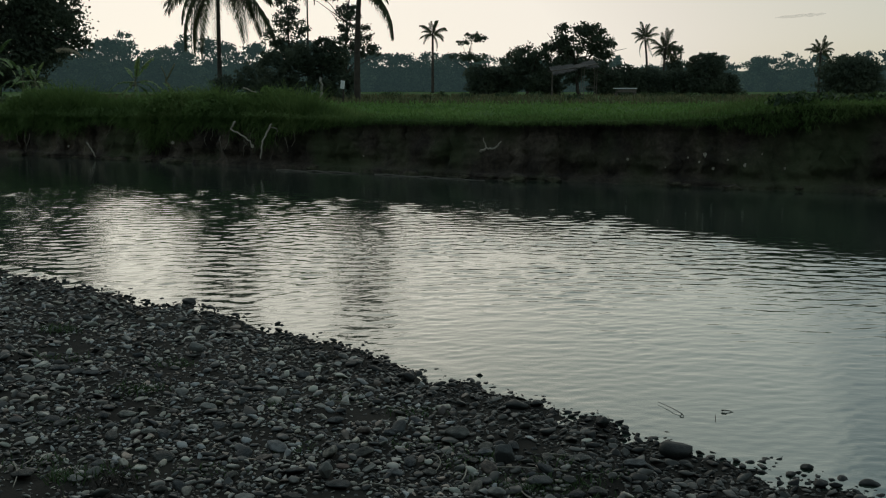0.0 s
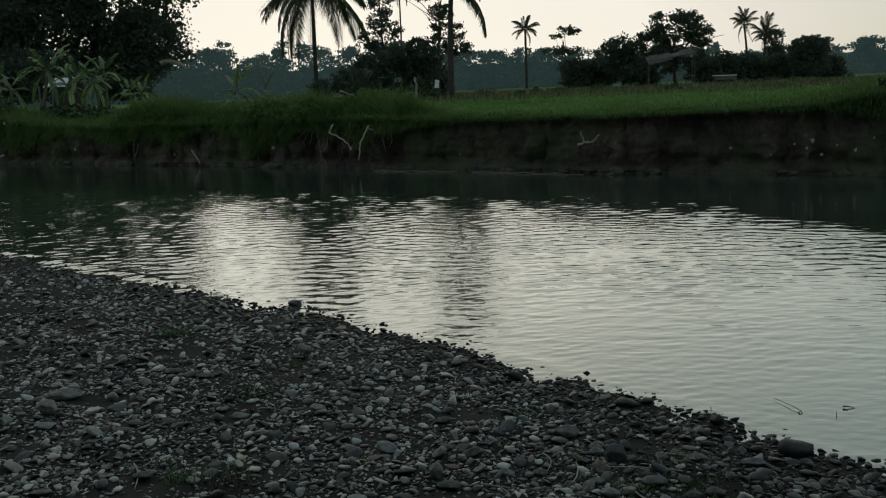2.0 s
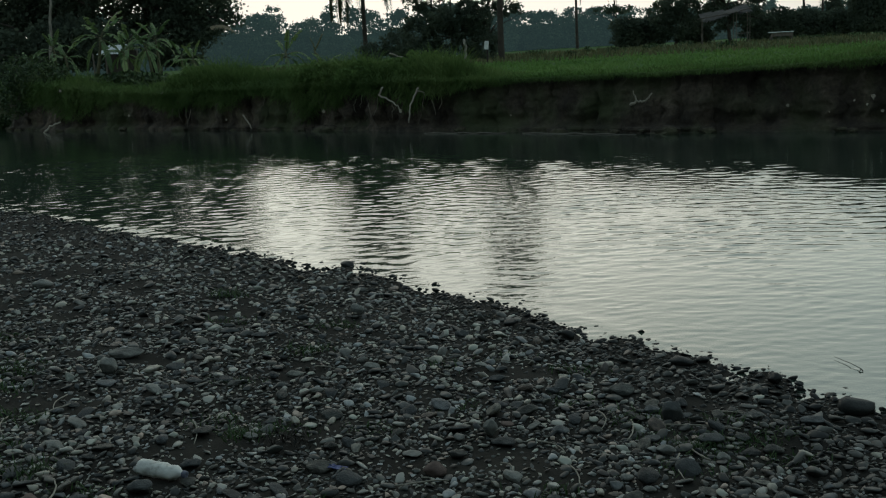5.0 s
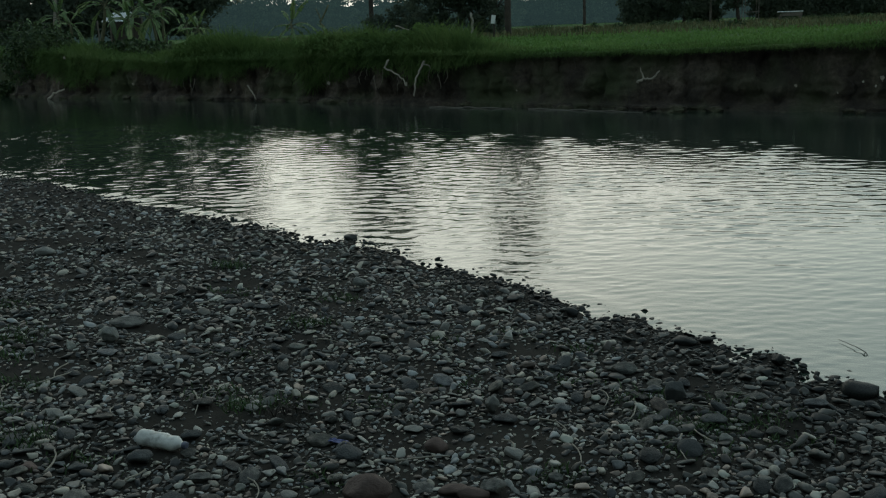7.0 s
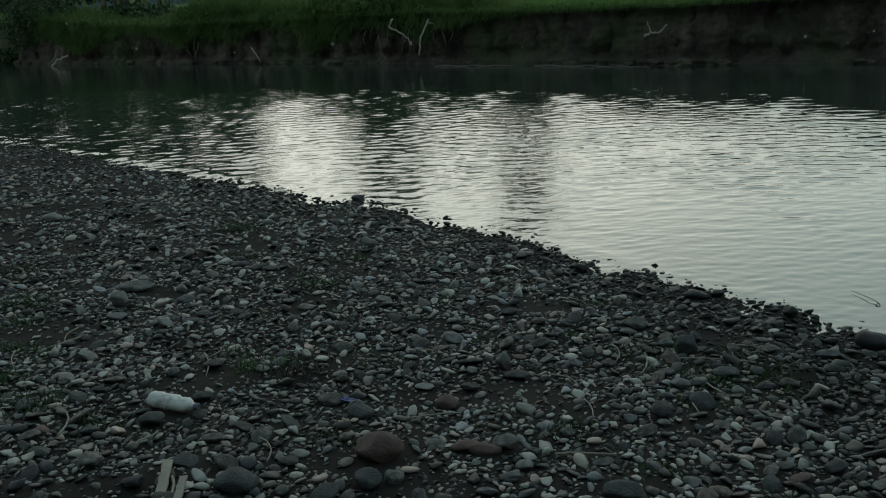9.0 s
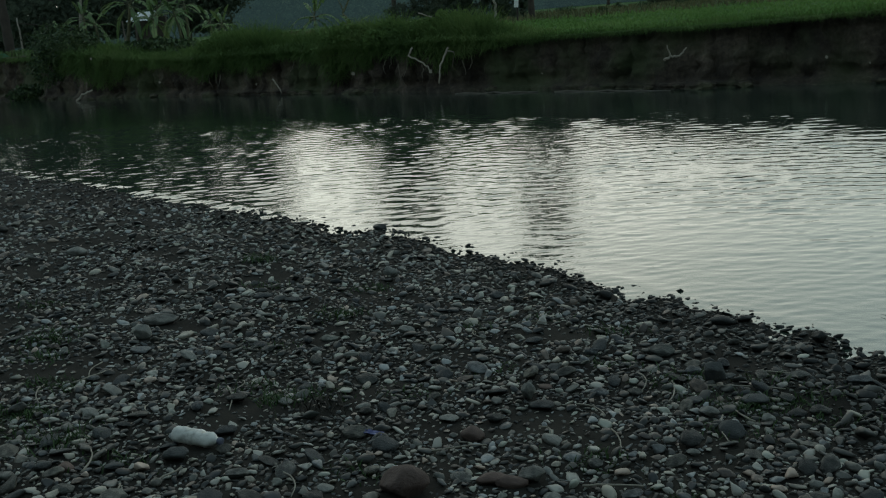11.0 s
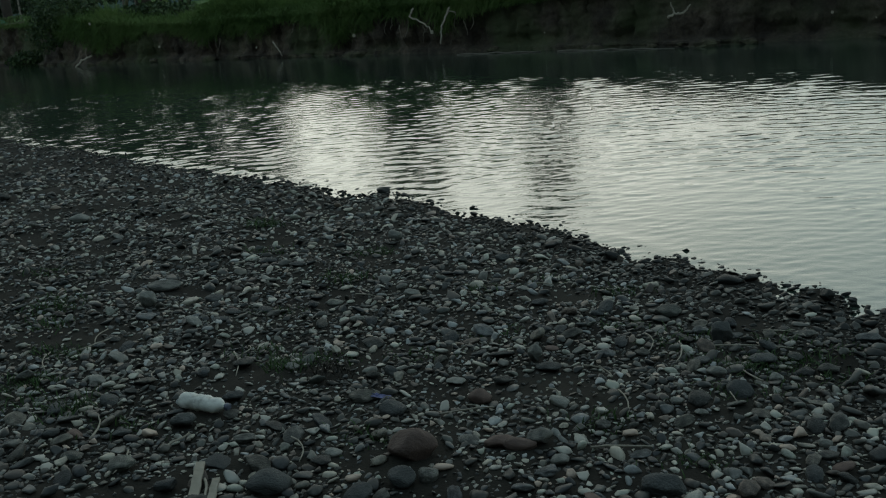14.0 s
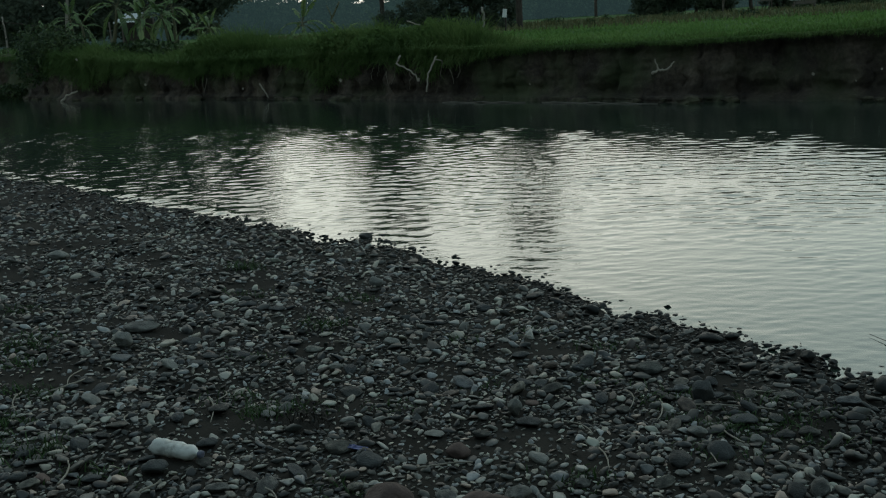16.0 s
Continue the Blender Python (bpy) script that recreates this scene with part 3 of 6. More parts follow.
def banana_leaf(length, width, droop, seed):
    """A paddle leaf from its foot along +x, arching, folded at the rib and torn into strips."""
    r = np.random.default_rng(seed)
    n = 26
    t = np.linspace(0, 1, n)
    line = np.stack([length * (t - 0.25 * droop * t ** 2), 0 * t, length * (0.75 * (1 - droop) * t - 0.75 * droop * t ** 2.4)], 1)
    rib = tube_mesh("midrib", line, np.linspace(0.018, 0.004, n), M_STEM, 5)
    pieces = []
    w = width * 0.5 * np.sin(np.pi * np.clip(0.10 + 0.86 * (t - 0.14) / 0.86, 0, 1)) ** 0.55 * (t > 0.14)
    for s in (-1, 1):
        i = 4
        while i < n - 1:
            j = min(n - 1, i + int(r.integers(1, 4)))
            sag = r.uniform(0.05, 1.0)
            a, bq = line[i], line[j]
            o = lambda k, q: np.array((0.10 * length * q * 0.3, s * w[k] * (1 - 0.35 * sag), -w[k] * sag))
            i0, j0 = i, j
            v = [a, bq, bq + o(j0, 1) * 0.5 + (0, 0, 0.02), a + o(i0, 1) * 0.5 + (0, 0, 0.02), bq + o(j0, 1) * 0.98 - (0.012, 0, 0), a + o(i0, 1) * 0.98 + (0.012, 0, 0)]
            pieces.append((np.array(v), np.array([(0, 1, 2), (0, 2, 3), (3, 2, 4), (3, 4, 5)])))
            i = j
    v, f = join(pieces)
    return mesh_of("leaf", v, f, M_BANANA, True), rib


def banana(x, y, height, leaves, seed, label, size=1.0, lean=0.0):
    z = float(field_z(np.array(x), np.array(y))) - 0.05
    root = empty("banana_plant", (x, y, z), label, "banana plant", "banana plants on the far bank")
    r = np.random.default_rng(seed)
    line = bent_line((0, 0, 0), (lean, 0, height), (0.05, 0, 0), 8)
    part("stem", tube_mesh("stem", line, np.linspace(0.095, 0.05, 8) * size, M_STEM, 9), root, "pale green sheathed stem")
    kinds = [banana_leaf(1.6 * size, 0.30 * size, d, seed + i) for i, d in enumerate((0.40, 0.75, 1.05))]
    for i in range(leaves):
        k = i / max(1, leaves - 1)
        kind = 0 if k < 0.3 else 1 if k < 0.7 else 2
        at = Matrix.Translation((lean, 0, height - 0.15 * k)) @ pose(0, 0, 0, 0, 0, i * 137.5 + r.normal(0, 15)) @ pose(0, 0, 0, r.normal(0, 10), (-30, -10, 6)[kind] + r.normal(0, 8), 0)
        blade = part("leaf", kinds[kind][0], root, at=at @ Matrix.Scale(r.uniform(0.8, 1.1), 4))
        part("midrib", kinds[kind][1], blade, "pale leaf midrib")
    return root


def driftwood(name, label, runs, material=None, category="branch"):
    """A dead branch: runs of (points, thick, thin), joined into one mesh."""
    pieces = []
    for i, (pts, a, bq) in enumerate(runs):
        p = np.array(pts, float)
        t = np.linspace(0, len(p) - 1, len(p) * 4 - 3)
        q = np.stack([np.interp(t, np.arange(len(p)), p[:, k]) for k in range(3)], 1)
        q[1:-1] += np.random.default_rng(i + 4).normal(0, a * 0.35, (len(q) - 2, 3))
        v, f = tube(q, np.linspace(a, bq, len(q)), 7)
        pieces.append((v, tri_quads(f)))
    v, f = join(pieces)
    c = v.mean(0)
    ob = new(name, mesh_of(name, v - c, f, material or M_DRIFT))
    ob.location = c
    return tagged(ob, label, category)


# ---- far woods, a backdrop behind everything ----
fr = np.random.default_rng(40)
pieces = []
WOOD_X = [-230, -95, -76, -66, -56, -46, -36, -20, -8, 4, 16, 30, 62, 80, 95, 160]
WOOD_Z = [15, 14.0, 12.4, 11.5, 10.4, 11.6, 12.2, 9.8, 9.4, 9.2, 8.6, 8.0, 8.0, 8.6, 9.6, 11]
for k in range(210):
    x = -190 + 330 * (k + fr.uniform(0, 1)) / 210
    y = fr.uniform(214, 240)
    h = float(np.interp(x, WOOD_X, WOOD_Z)) * fr.uniform(0.70, 1.12)
    w = fr.uniform(1.6, 3.6)
    lobes = [(x, y, h - w * 0.35, w, w, w * 0.38, 120), (x + fr.normal(0, 1.0), y, h - w * 0.9, w * 0.8, w, w * 0.35, 80),
             (x + fr.normal(0, 1.5), y, h * 0.5, w * 1.2, w, h * 0.34, 150), (x + fr.normal(0, 2), y - 2, h * 0.25, w * 1.3, w, h * 0.3, 90)]
    if k % 5 == 0:
        # A tall thin crown on bare limbs, standing over the rest.
        lobes += [(x + fr.normal(0, 1), y, h * 1.08, w * 0.6, w * 0.5, 0.5, 60), (x + fr.normal(0, 1.4), y, h * 0.97, w * 0.75, w * 0.5, 0.45, 60)]
    lobes = [(*q[:6], q[6] * 1.5) for q in lobes]
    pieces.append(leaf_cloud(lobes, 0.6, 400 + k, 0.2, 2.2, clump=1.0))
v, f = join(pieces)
tagged(new("far_woods", mesh_of("far_woods", v, f, M_FAR_HAZE_GLOW, False)), "blue-green woods far beyond the field, haze painted as glow", "woods", kind="stuff")
bx = np.linspace(-260, 260, 300)
bz = np.linspace(0, 1, 8)
U, V = np.meshgrid(bx, bz, indexing="ij")
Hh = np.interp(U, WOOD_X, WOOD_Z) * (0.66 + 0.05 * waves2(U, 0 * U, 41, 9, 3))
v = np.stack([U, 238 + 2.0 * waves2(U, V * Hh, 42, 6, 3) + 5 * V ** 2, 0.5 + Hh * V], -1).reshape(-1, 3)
tagged(new("backdrop", mesh_of("backdrop", v, grid(300, 8), M_FAR_HAZE_GLOW)), "dark mass of the distant woods with painted haze glow", "backdrop", kind="structure")

# A thin streak of evening cloud, very far off.
M_CLOUD = surface("thin_cloud", [(0.55, 0.53, 0.54), (0.72, 0.69, 0.68)], 0.05, 0.95, 0, 1, specular=0.0)
n, l = M_CLOUD.node_tree.nodes, M_CLOUD.node_tree.links
veil, clear = n.new("ShaderNodeMixShader"), n.new("ShaderNodeBsdfTransparent")
veil.inputs[0].default_value = 0.11
l.new(clear.outputs[0], veil.inputs[1])
l.new(n["Principled BSDF"].outputs[0], veil.inputs[2])
l.new(veil.outputs[0], n["Material Output"].inputs["Surface"])
cu, cv = np.meshgrid(np.linspace(-1, 1, 40), np.linspace(0, 2 * np.pi, 16, endpoint=False), indexing="ij")
fat = np.sqrt(np.clip(1 - cu ** 2, 0, 1)) * (1 + 0.5 * waves2(cu * 3, np.sin(cv), 45, 1.6, 3))
v = np.stack([458 + 33 * cu, 1300 + 6 * fat * np.cos(cv), 94 + 2.6 * cu + 1.9 * fat * np.sin(cv)], -1).reshape(-1, 3)
f = np.array([(i * 16 + j, i * 16 + (j + 1) % 16, (i + 1) * 16 + (j + 1) % 16, (i + 1) * 16 + j) for i in range(39) for j in range(16)])
tagged(new("cloud", mesh_of("cloud", v, f, M_CLOUD)), "thin grey streak of evening cloud", "cloud", kind="structure")

# ---- trees between field and woods ----
tree("broad_tree", "large dark broadleaf tree behind the banana plants", -25.9, 58,
     [(0.8, 0, 6.8, 5.0, 4, 3.6, 17000), (-3.4, 0, 8.0, 4.0, 3.5, 3.4, 8000), (3.2, 0, 4.2, 2.4, 3, 2.2, 7000), (-2.5, 1, 4.2, 4.5, 3, 3.0, 8000), (2.0, -1, 2.2, 2.2, 2, 1.4, 3600)],
     0.22, 0.38, 11, 0.04, 1.3, limbs=9, clump=0.75)
tree("broad_tree", "large dark broadleaf tree with small gaps of sky", -34.5, 60,
     [(0, 0, 7.4, 5.6, 4, 4.0, 14000), (-1, 0, 3.6, 5.6, 4, 3.2, 8000)], 0.27, 0.36, 12, 0.02, 1.4, clump=0.8)
tree("broad_tree", "large dark broadleaf tree at the edge of the grove", -44, 63,
     [(0, 0, 7.8, 6.4, 4, 4.4, 5000), (0, 0, 3.6, 6.4, 4, 3.4, 3500), (-9, 3, 7.5, 6.0, 4, 6.0, 4500)], 0.42, 0.36, 13, 0.05, 1.4, clump=0.9)
tree("broad_tree", "dark tree behind the shed and bananas", -29, 54,
     [(0, 0, 2.2, 3.6, 2, 1.6, 2200), (-4, 0, 2.0, 3.2, 2, 1.4, 1600)], 0.3, 0.2, 14, 0.15, 1.2)

tree("feathery_tree", "slim tree with airy columns of foliage", -11.65, 76,
     [(-0.5, 0, 7.6, 0.55, 0.7, 1.0, 420), (0.5, 0, 7.3, 0.5, 0.7, 1.1, 420), (-0.3, 0, 6.0, 0.9, 0.9, 0.9, 560), (0.6, 0, 5.2, 0.9, 0.9, 0.8, 480), (-1.0, 0, 4.5, 1.0, 1.0, 0.8, 520), (0.4, 0, 3.7, 1.3, 1.2, 0.7, 560)],
     0.19, 0.11, 21, 0.22, 0.9, limbs=14, clump=0.34)
tree("feathery_tree", "slim tree with flat tiers of foliage beside a palm", -6.9, 74,
     [(-1.5, 0, 7.4, 1.5, 1.0, 0.26, 480), (-0.2, 0, 6.4, 0.95, 0.9, 0.42, 480), (0.0, 0, 5.9, 1.1, 0.9, 0.36, 430), (0.3, 0, 5.1, 1.35, 1.1, 0.32, 560), (0.4, 0, 4.45, 1.4, 1.1, 0.30, 560), (0.9, 0, 3.85, 1.3, 1.0, 0.30, 480), (1.1, 0, 3.35, 1.2, 1.0, 0.26, 420)],
     0.17, 0.11, 22, 0.25, 0.8, limbs=16, clump=0.28)
tree("bushy_tree", "dense low dark tree under the slim trees", -8.4, 72,
     [(0.2, 0, 3.0, 1.6, 1.6, 1.5, 4200), (0.3, 0, 1.3, 1.9, 1.7, 1.4, 3400), (-1.8, 0, 2.7, 1.1, 1.2, 1.2, 1700), (-3.5, 0, 2.4, 1.3, 1.3, 1.3, 1500), (-3.2, 0, 0.9, 2.1, 1.5, 1.0, 2200)],
     0.2, 0.16, 23, 0.30, 0.9, clump=0.38)
tree("bushy_tree", "dark undergrowth of young trees beside a palm trunk", -14.6, 78,
     [(0, 0, 1.7, 1.5, 1.5, 1.2, 700), (-2.2, 0, 1.1, 1.3, 1.4, 0.8, 400)], 0.26, 0.10, 24, 0.35, 1.0)

tree("parasol_tree", "lone airy tree with flat parasol tiers", 5.0, 172,
     [(0.3, 0, 9.4, 1.9, 1.5, 0.7, 260), (-1.5, 0, 8.4, 1.2, 1.2, 0.5, 110), (-1.8, 0, 6.2, 2.6, 1.6, 0.7, 240), (1.2, 0, 6.0, 1.6, 1.4, 0.6, 140)],
     0.42, 0.16, 25, 0.2, 1.6, clump=0.6)
tree("round_tree", "tall rounded dark tree with gaps, behind the field hut", 15.2, 112,
     [(0.2, 0, 6.3, 3.3, 2.0, 1.8, 2600), (2.6, 0, 5.0, 1.5, 1.2, 1.3, 700), (-2.4, 0, 4.8, 2.2, 1.4, 1.7, 1900), (0.2, 0, 3.0, 3.6, 1.8, 1.5, 2600)],
     0.30, 0.22, 26, 0.2, 1.1, limbs=12, clump=0.62)
tree("round_tree", "lower rounded dark tree beside the tall one", 9.4, 113,
     [(0.2, 0, 4.3, 2.3, 2, 1.5, 1700), (-1.4, 0, 3.0, 1.8, 1.8, 1.4, 1100), (0.6, 0, 2.0, 2.6, 2, 1.3, 1700)], 0.30, 0.2, 27, 0.2, 1.0, clump=0.6)
tree("dome_tree", "dense dome-shaped dark tree", 29.5, 113,
     [(0, 0, 3.3, 2.2, 2, 1.5, 2400), (0, 0, 1.6, 2.4, 2, 1.5, 1700)], 0.3, 0.2, 28, 0.05)
tree("dome_tree", "broad dense dark tree at the field edge", 45.6, 113,
     [(0, 0, 2.7, 3.6, 2.4, 1.8, 3000), (0.5, 0, 1.2, 4.0, 2.4, 1.3, 2000)], 0.34, 0.22, 29, 0.06)
for i, (x, h, w) in enumerate(((4.3, 3.5, 1.8), (6.9, 3.3, 1.6), (11.8, 3.0, 2.0), (18.6, 3.0, 2.0), (21.0, 3.5, 2.0), (24.0, 3.2, 2.2), (26.6, 2.9, 1.8), (32.5, 2.6, 1.6))):
    tree("hedge_tree", "dense dark hedge tree at the field edge", x, 115 + (i % 3),
         [(0, 0, h * 0.66, w, 1.6, h * 0.36, 1100), (0.2, 0, h * 0.3, w * 1.15, 1.6, h * 0.34, 900)], 0.32, 0.13, 60 + i, 0.08, group="hedge at the field edge", limbs=3)
tree("airy_tree", "thin airy tree beside two palms", 29.6, 131,
     [(0, 0, 5.4, 1.7, 1.3, 1.1, 420), (0.4, 0, 3.6, 1.4, 1.3, 1.0, 360)], 0.34, 0.12, 31, 0.45, 1.2)

palm("tall coconut palm with hanging old fronds beyond the bank", -18.85, 85, 11.2, 6.4, 44, 71, (0.1, 0), 0.17, 0.38, 1.0, 0.95,
     chosen=[(k * 137.5, k % 2, -46 - 2.4 * k, 0.95) for k in range(14)])
palm("tall leaning coconut palm standing on the field", -5.3, 62, 8.05, 4.4, 0, 72, (0.22, 0), 0.17, wide=0.85,
     chosen=((4, 2, 2, 1.0), (-14, 4, 30, 0.85), (178, 2, 4, 0.62), (196, 3, 8, 0.55), (60, 1, -24, 0.9), (120, 1, -22, 0.9), (240, 1, -28, 0.9), (300, 2, -14, 0.85), (28, 0, -42, 0.95),
             (152, 0, -48, 0.9), (204, 1, -34, 0.85), (332, 3, 6, 0.55), (88, 2, -6, 0.8), (268, 2, -6, 0.75), (348, 3, 14, 0.5), (16, 4, 12, 0.42), (0, 1, -30, 0.9),
             (40, 0, -62, 0.95), (100, 0, -55, 0.9), (160, 0, -66, 0.95), (215, 0, -58, 0.9), (275, 0, -64, 0.95), (330, 0, -52, 0.9), (70, 0, -74, 0.9), (190, 1, -46, 0.9), (310, 1, -44, 0.9), (10, 0, -56, 0.95), (250, 0, -78, 0.8)))
palm("small distant coconut palm against the sky", -1.75, 170, 11.0, 2.9, 22, 73, (0, 0), 0.22, 0.12, wide=0.6)
palm("slender coconut palm beyond the hedge", 26.4, 130, 8.3, 2.3, 18, 74, (-0.5, 0), 0.14, 0.2, wide=0.6)
palm("slender coconut palm beyond the hedge", 28.4, 130, 7.0, 2.7, 20, 75, (0.2, 0), 0.15, 0.2, wide=0.6)
palm("slender coconut palm beside the broad dark tree", 48.6, 130, 6.6, 2.3, 20, 76, (0, 0), 0.16, 0.15, wide=0.6)
palm("young coconut palm among the slim trees", -10.95, 82, 10.2, 1.5, 15, 77, (0, 0), 0.07, 0.12, wide=0.6)

banana(-22.1, 43.0, 2.0, 12, 81, "tall banana plant with torn leaves on the far bank", 1.05, 0.45)
banana(-20.1, 42.0, 1.35, 12, 82, "banana plant with drooping torn leaves", 0.85)
banana(-20.4, 46.0, 1.9, 11, 83, "tall banana plant before the dark trees", 1.0)
banana(-17.2, 42.5, 1.0, 11, 84, "young banana plant with upright leaves", 0.75)
banana(-22.9, 42.0, 1.2, 7, 85, "banana plant with drooping torn leaves", 0.8)
banana(-18.6, 44.5, 1.1, 7, 86, "banana plant with drooping torn leaves", 0.8)
banana(-26.2, 44.5, 1.0, 7, 87, "shaded banana plant beside a pale trunk", 0.8)
banana(-11.1, 36.0, 1.15, 11, 88, "lone banana plant above the bank", 0.75, 0.1)
banana(-9.9, 37.5, 0.6, 5, 89, "small banana plant above the bank", 0.6)
driftwood("dead_banana_stem", "pale bent dead banana stem on the bank", [([(-10.3, 38, 1.1), (-10.32, 38, 1.9), (-10.45, 38, 2.3), (-10.1, 38, 2.9)], 0.06, 0.03),
          ([(-10.4, 38, 2.3), (-10.6, 38, 2.8)], 0.03, 0.015)], M_STEM, "dead stem")
banana(-21.3, 44.0, 1.7, 11, 90, "banana plant leaning among taller ones", 0.9, 0.5)
banana(-19.2, 42.6, 1.5, 11, 91, "banana plant with drooping torn leaves", 0.8, -0.2)
banana(-24.2, 43.4, 1.6, 10, 92, "banana plant beside the tin-roofed shed", 0.85)
M_DRY = surface("dry_leaf", [(0.16, 0.13, 0.085), (0.28, 0.235, 0.16)], 4, 0.85, 0.3, 20)
dry_leaf, dry_rib = frond_mesh(1.7, 0.25, 93, 22)
dry_leaf.materials.clear()
dry_leaf.materials.append(M_DRY)
dead = empty("dry_frond", pose(-20.9, 54.0, 4.0, 0, -6, 8), "dry pale frond hanging from the dark tree", "palm frond")
part("leaflets", dry_leaf, dead)
part("rib", dry_rib, dead)
driftwood("slim_trunk", "slim pale leafless trunk before the dark trees", [([(-26.4, 47, 1.4), (-26.4, 47, 3.0), (-26.1, 47, 5.0), (-25.9, 47, 6.2)], 0.09, 0.05)], M_PALE_BARK, "tree trunk")
driftwood("pale_post", "pale weathered wooden post on the field", [([(-6.05, 50, 1.1), (-6.06, 50, 1.8), (-6.1, 50, 2.52)], 0.075, 0.06)], M_PALE_BARK, "post")

# ---- grass ----
def scatter(n, x0, x1, seed):
    r = np.random.default_rng(seed)
    return r, r.uniform(x0, x1, n)


# Tall grass in mounds over the bank's lip, arching down its face.
VEG_X = [-30, -20.8, -19.7, -18.2, -17.2, -16.0, -14.8, -13.6, -12.9, -11.9, -10.8, -9.8, -8.8, -7.6, -6.3, -5.4, -4.6, -3.6, -2.9, -2.2, -1.4, 4.8, 5.4, 6.2, 7.0, 7.6, 9.0, 13]
VEG_H = [0.04, 0.04, 0.30, 0.55, 0.45, 0.32, 0.36, 0.62, 0.86, 1.02, 0.82, 0.64, 0.66, 0.86, 0.84, 0.66, 0.92, 0.84, 0.46, 0.22, 0.12, 0.12, 0.16, 0.24, 0.26, 0.22, 0.14, 0.12]
r, x = scatter(78000, -30, 12, 90)
mound = np.interp(x, VEG_X, VEG_H) * (1 + 0.16 * waves2(x, 0 * x, 91, 0.9, 3))
depth = r.uniform(-0.12, 1.0, len(x)) * 2.4
keep = r.uniform(0, 1, len(x)) < np.clip(0.30 + 0.75 * mound, 0, 1)
x, depth, mound = x[keep], depth[keep], mound[keep]
y = np.interp(x, bu, edge_y) + depth - 0.05
tall = (0.05 + 0.98 * mound * (0.66 + 0.34 * smooth(-0.1, 0.5, depth))) * r.uniform(0.55, 1.25, len(x)) * (1 + 0.25 * waves2(x, y, 88, 0.55, 2))
front = smooth(0.60, 0.0, depth)
tall = np.where(r.uniform(0, 1, len(x)) < front, np.minimum(tall, 0.34 * r.uniform(0.6, 1.3, len(x))), tall)
heading = np.where(r.uniform(0, 1, len(x)) < 0.35 + 0.6 * front, -np.pi / 2 + r.normal(0, 0.5, len(x)), r.uniform(0, 2 * np.pi, len(x)))
v, f = blades(x, y, field_z(x, y) - 0.04, tall, 0.021 + 0 * x, 0.42 + 0.8 * front * r.uniform(0.3, 1, len(x)) + 0.22 * r.uniform(0, 1, len(x)), heading, 92)
tagged(new("tall_grass", mesh_of("tall_grass", v, f, M_TALL, True)), "tall unkempt grass arching over the bank", "grass", kind="stuff")

# Grass that hangs down the earth face, in curtains.
r, x = scatter(60000, -28, 13, 93)
HANG_X = [-28, -22, -20.5, -18.2, -17.0, -15.9, -14.8, -13.4, -12, -10.8, -10.2, -9.2, -8.4, -7.9, -7.1, -6.7, -5.9, -5.2, -4.4, -3.8, -3.0, -2.2, 0, 4.6, 5.4, 6.2, 7.0, 8.0, 13]
HANG_D = [0.05, 0.05, 0.55, 0.95, 0.80, 0.25, 0.22, 0.50, 0.62, 0.48, 0.22, 0.22, 0.40, 1.0, 0.95, 0.40, 0.28, 0.62, 0.70, 0.34, 0.22, 0.14, 0.07, 0.07, 0.20, 0.42, 0.50, 0.30, 0.20]
cur = waves2(x, 0 * x, 94, 1.3, 4)
reach = np.clip(np.interp(x, HANG_X, HANG_D) * (0.78 + 0.55 * cur), 0.02, 1.0)
thin = r.uniform(0, 1, len(x)) < np.clip(0.22 + 1.0 * reach, 0, 1)
x, cur, reach = x[thin], cur[thin], reach[thin]
up2 = smooth(-3.0, -4.5, x) * r.uniform(0, 1, len(x))
drop = reach * r.uniform(0, 1, len(x)) - 0.34 * up2 * (r.uniform(0, 1, len(x)) < 0.5)
y = np.interp(x, bu, edge_y) - 0.06 - 0.12 * r.uniform(0, 1, len(x)) - 0.12 * drop
z = np.interp(x, TOP_X, TOP_Z) + 0.03 - drop
hang = np.where(x < -3.0, 0.20, np.where(x > 5.6, 0.13, 0.10)) * r.uniform(0.5, 1.4, len(x))
v, f = blades(x, y, z, hang, 0.019 + 0 * x, 0.9 + 0.9 * r.uniform(0, 1, len(x)), -np.pi / 2 + r.normal(0, 0.95, len(x)), 95, 0.2)
v = v.reshape(-1, 7, 3)
v[:, 2:4, 2] -= (hang * 0.25)[:, None]
v[:, 4:6, 2] -= (hang * 0.75)[:, None]
v[:, 6, 2] -= hang * 1.1
tagged(new("hanging_grass", mesh_of("hanging_grass", v.reshape(-1, 3), f, M_TALL, True)), "grass hanging down the earth bank", "grass", kind="stuff")

# Short lush grass of the near field.
r, x = scatter(80000, -26, 30, 96)
back = 0.1 + 34 * r.uniform(0, 1, len(x)) ** 1.8
y = foot_y(x) + 0.4 + back
grown = (x > -19.6) | (back > 9)
x, y, back = x[grown], y[grown], back[grown]
x = x * (1 + back / 60.0)
h = (0.10 + 0.10 * r.uniform(0, 1, len(x))) * (1 + 0.35 * waves2(x, y, 97, 3.0, 3))
v, f = blades(x, y, field_z(x, y) - 0.03, h, 0.026 + 0.0014 * back, 0.4 + 0.5 * r.uniform(0, 1, len(x)), r.uniform(0, 6.28, len(x)), 98)
tagged(new("field_grass", mesh_of("field_grass", v, f, M_GRASS, True)), "short bright green grass on the field", "grass", kind="stuff")

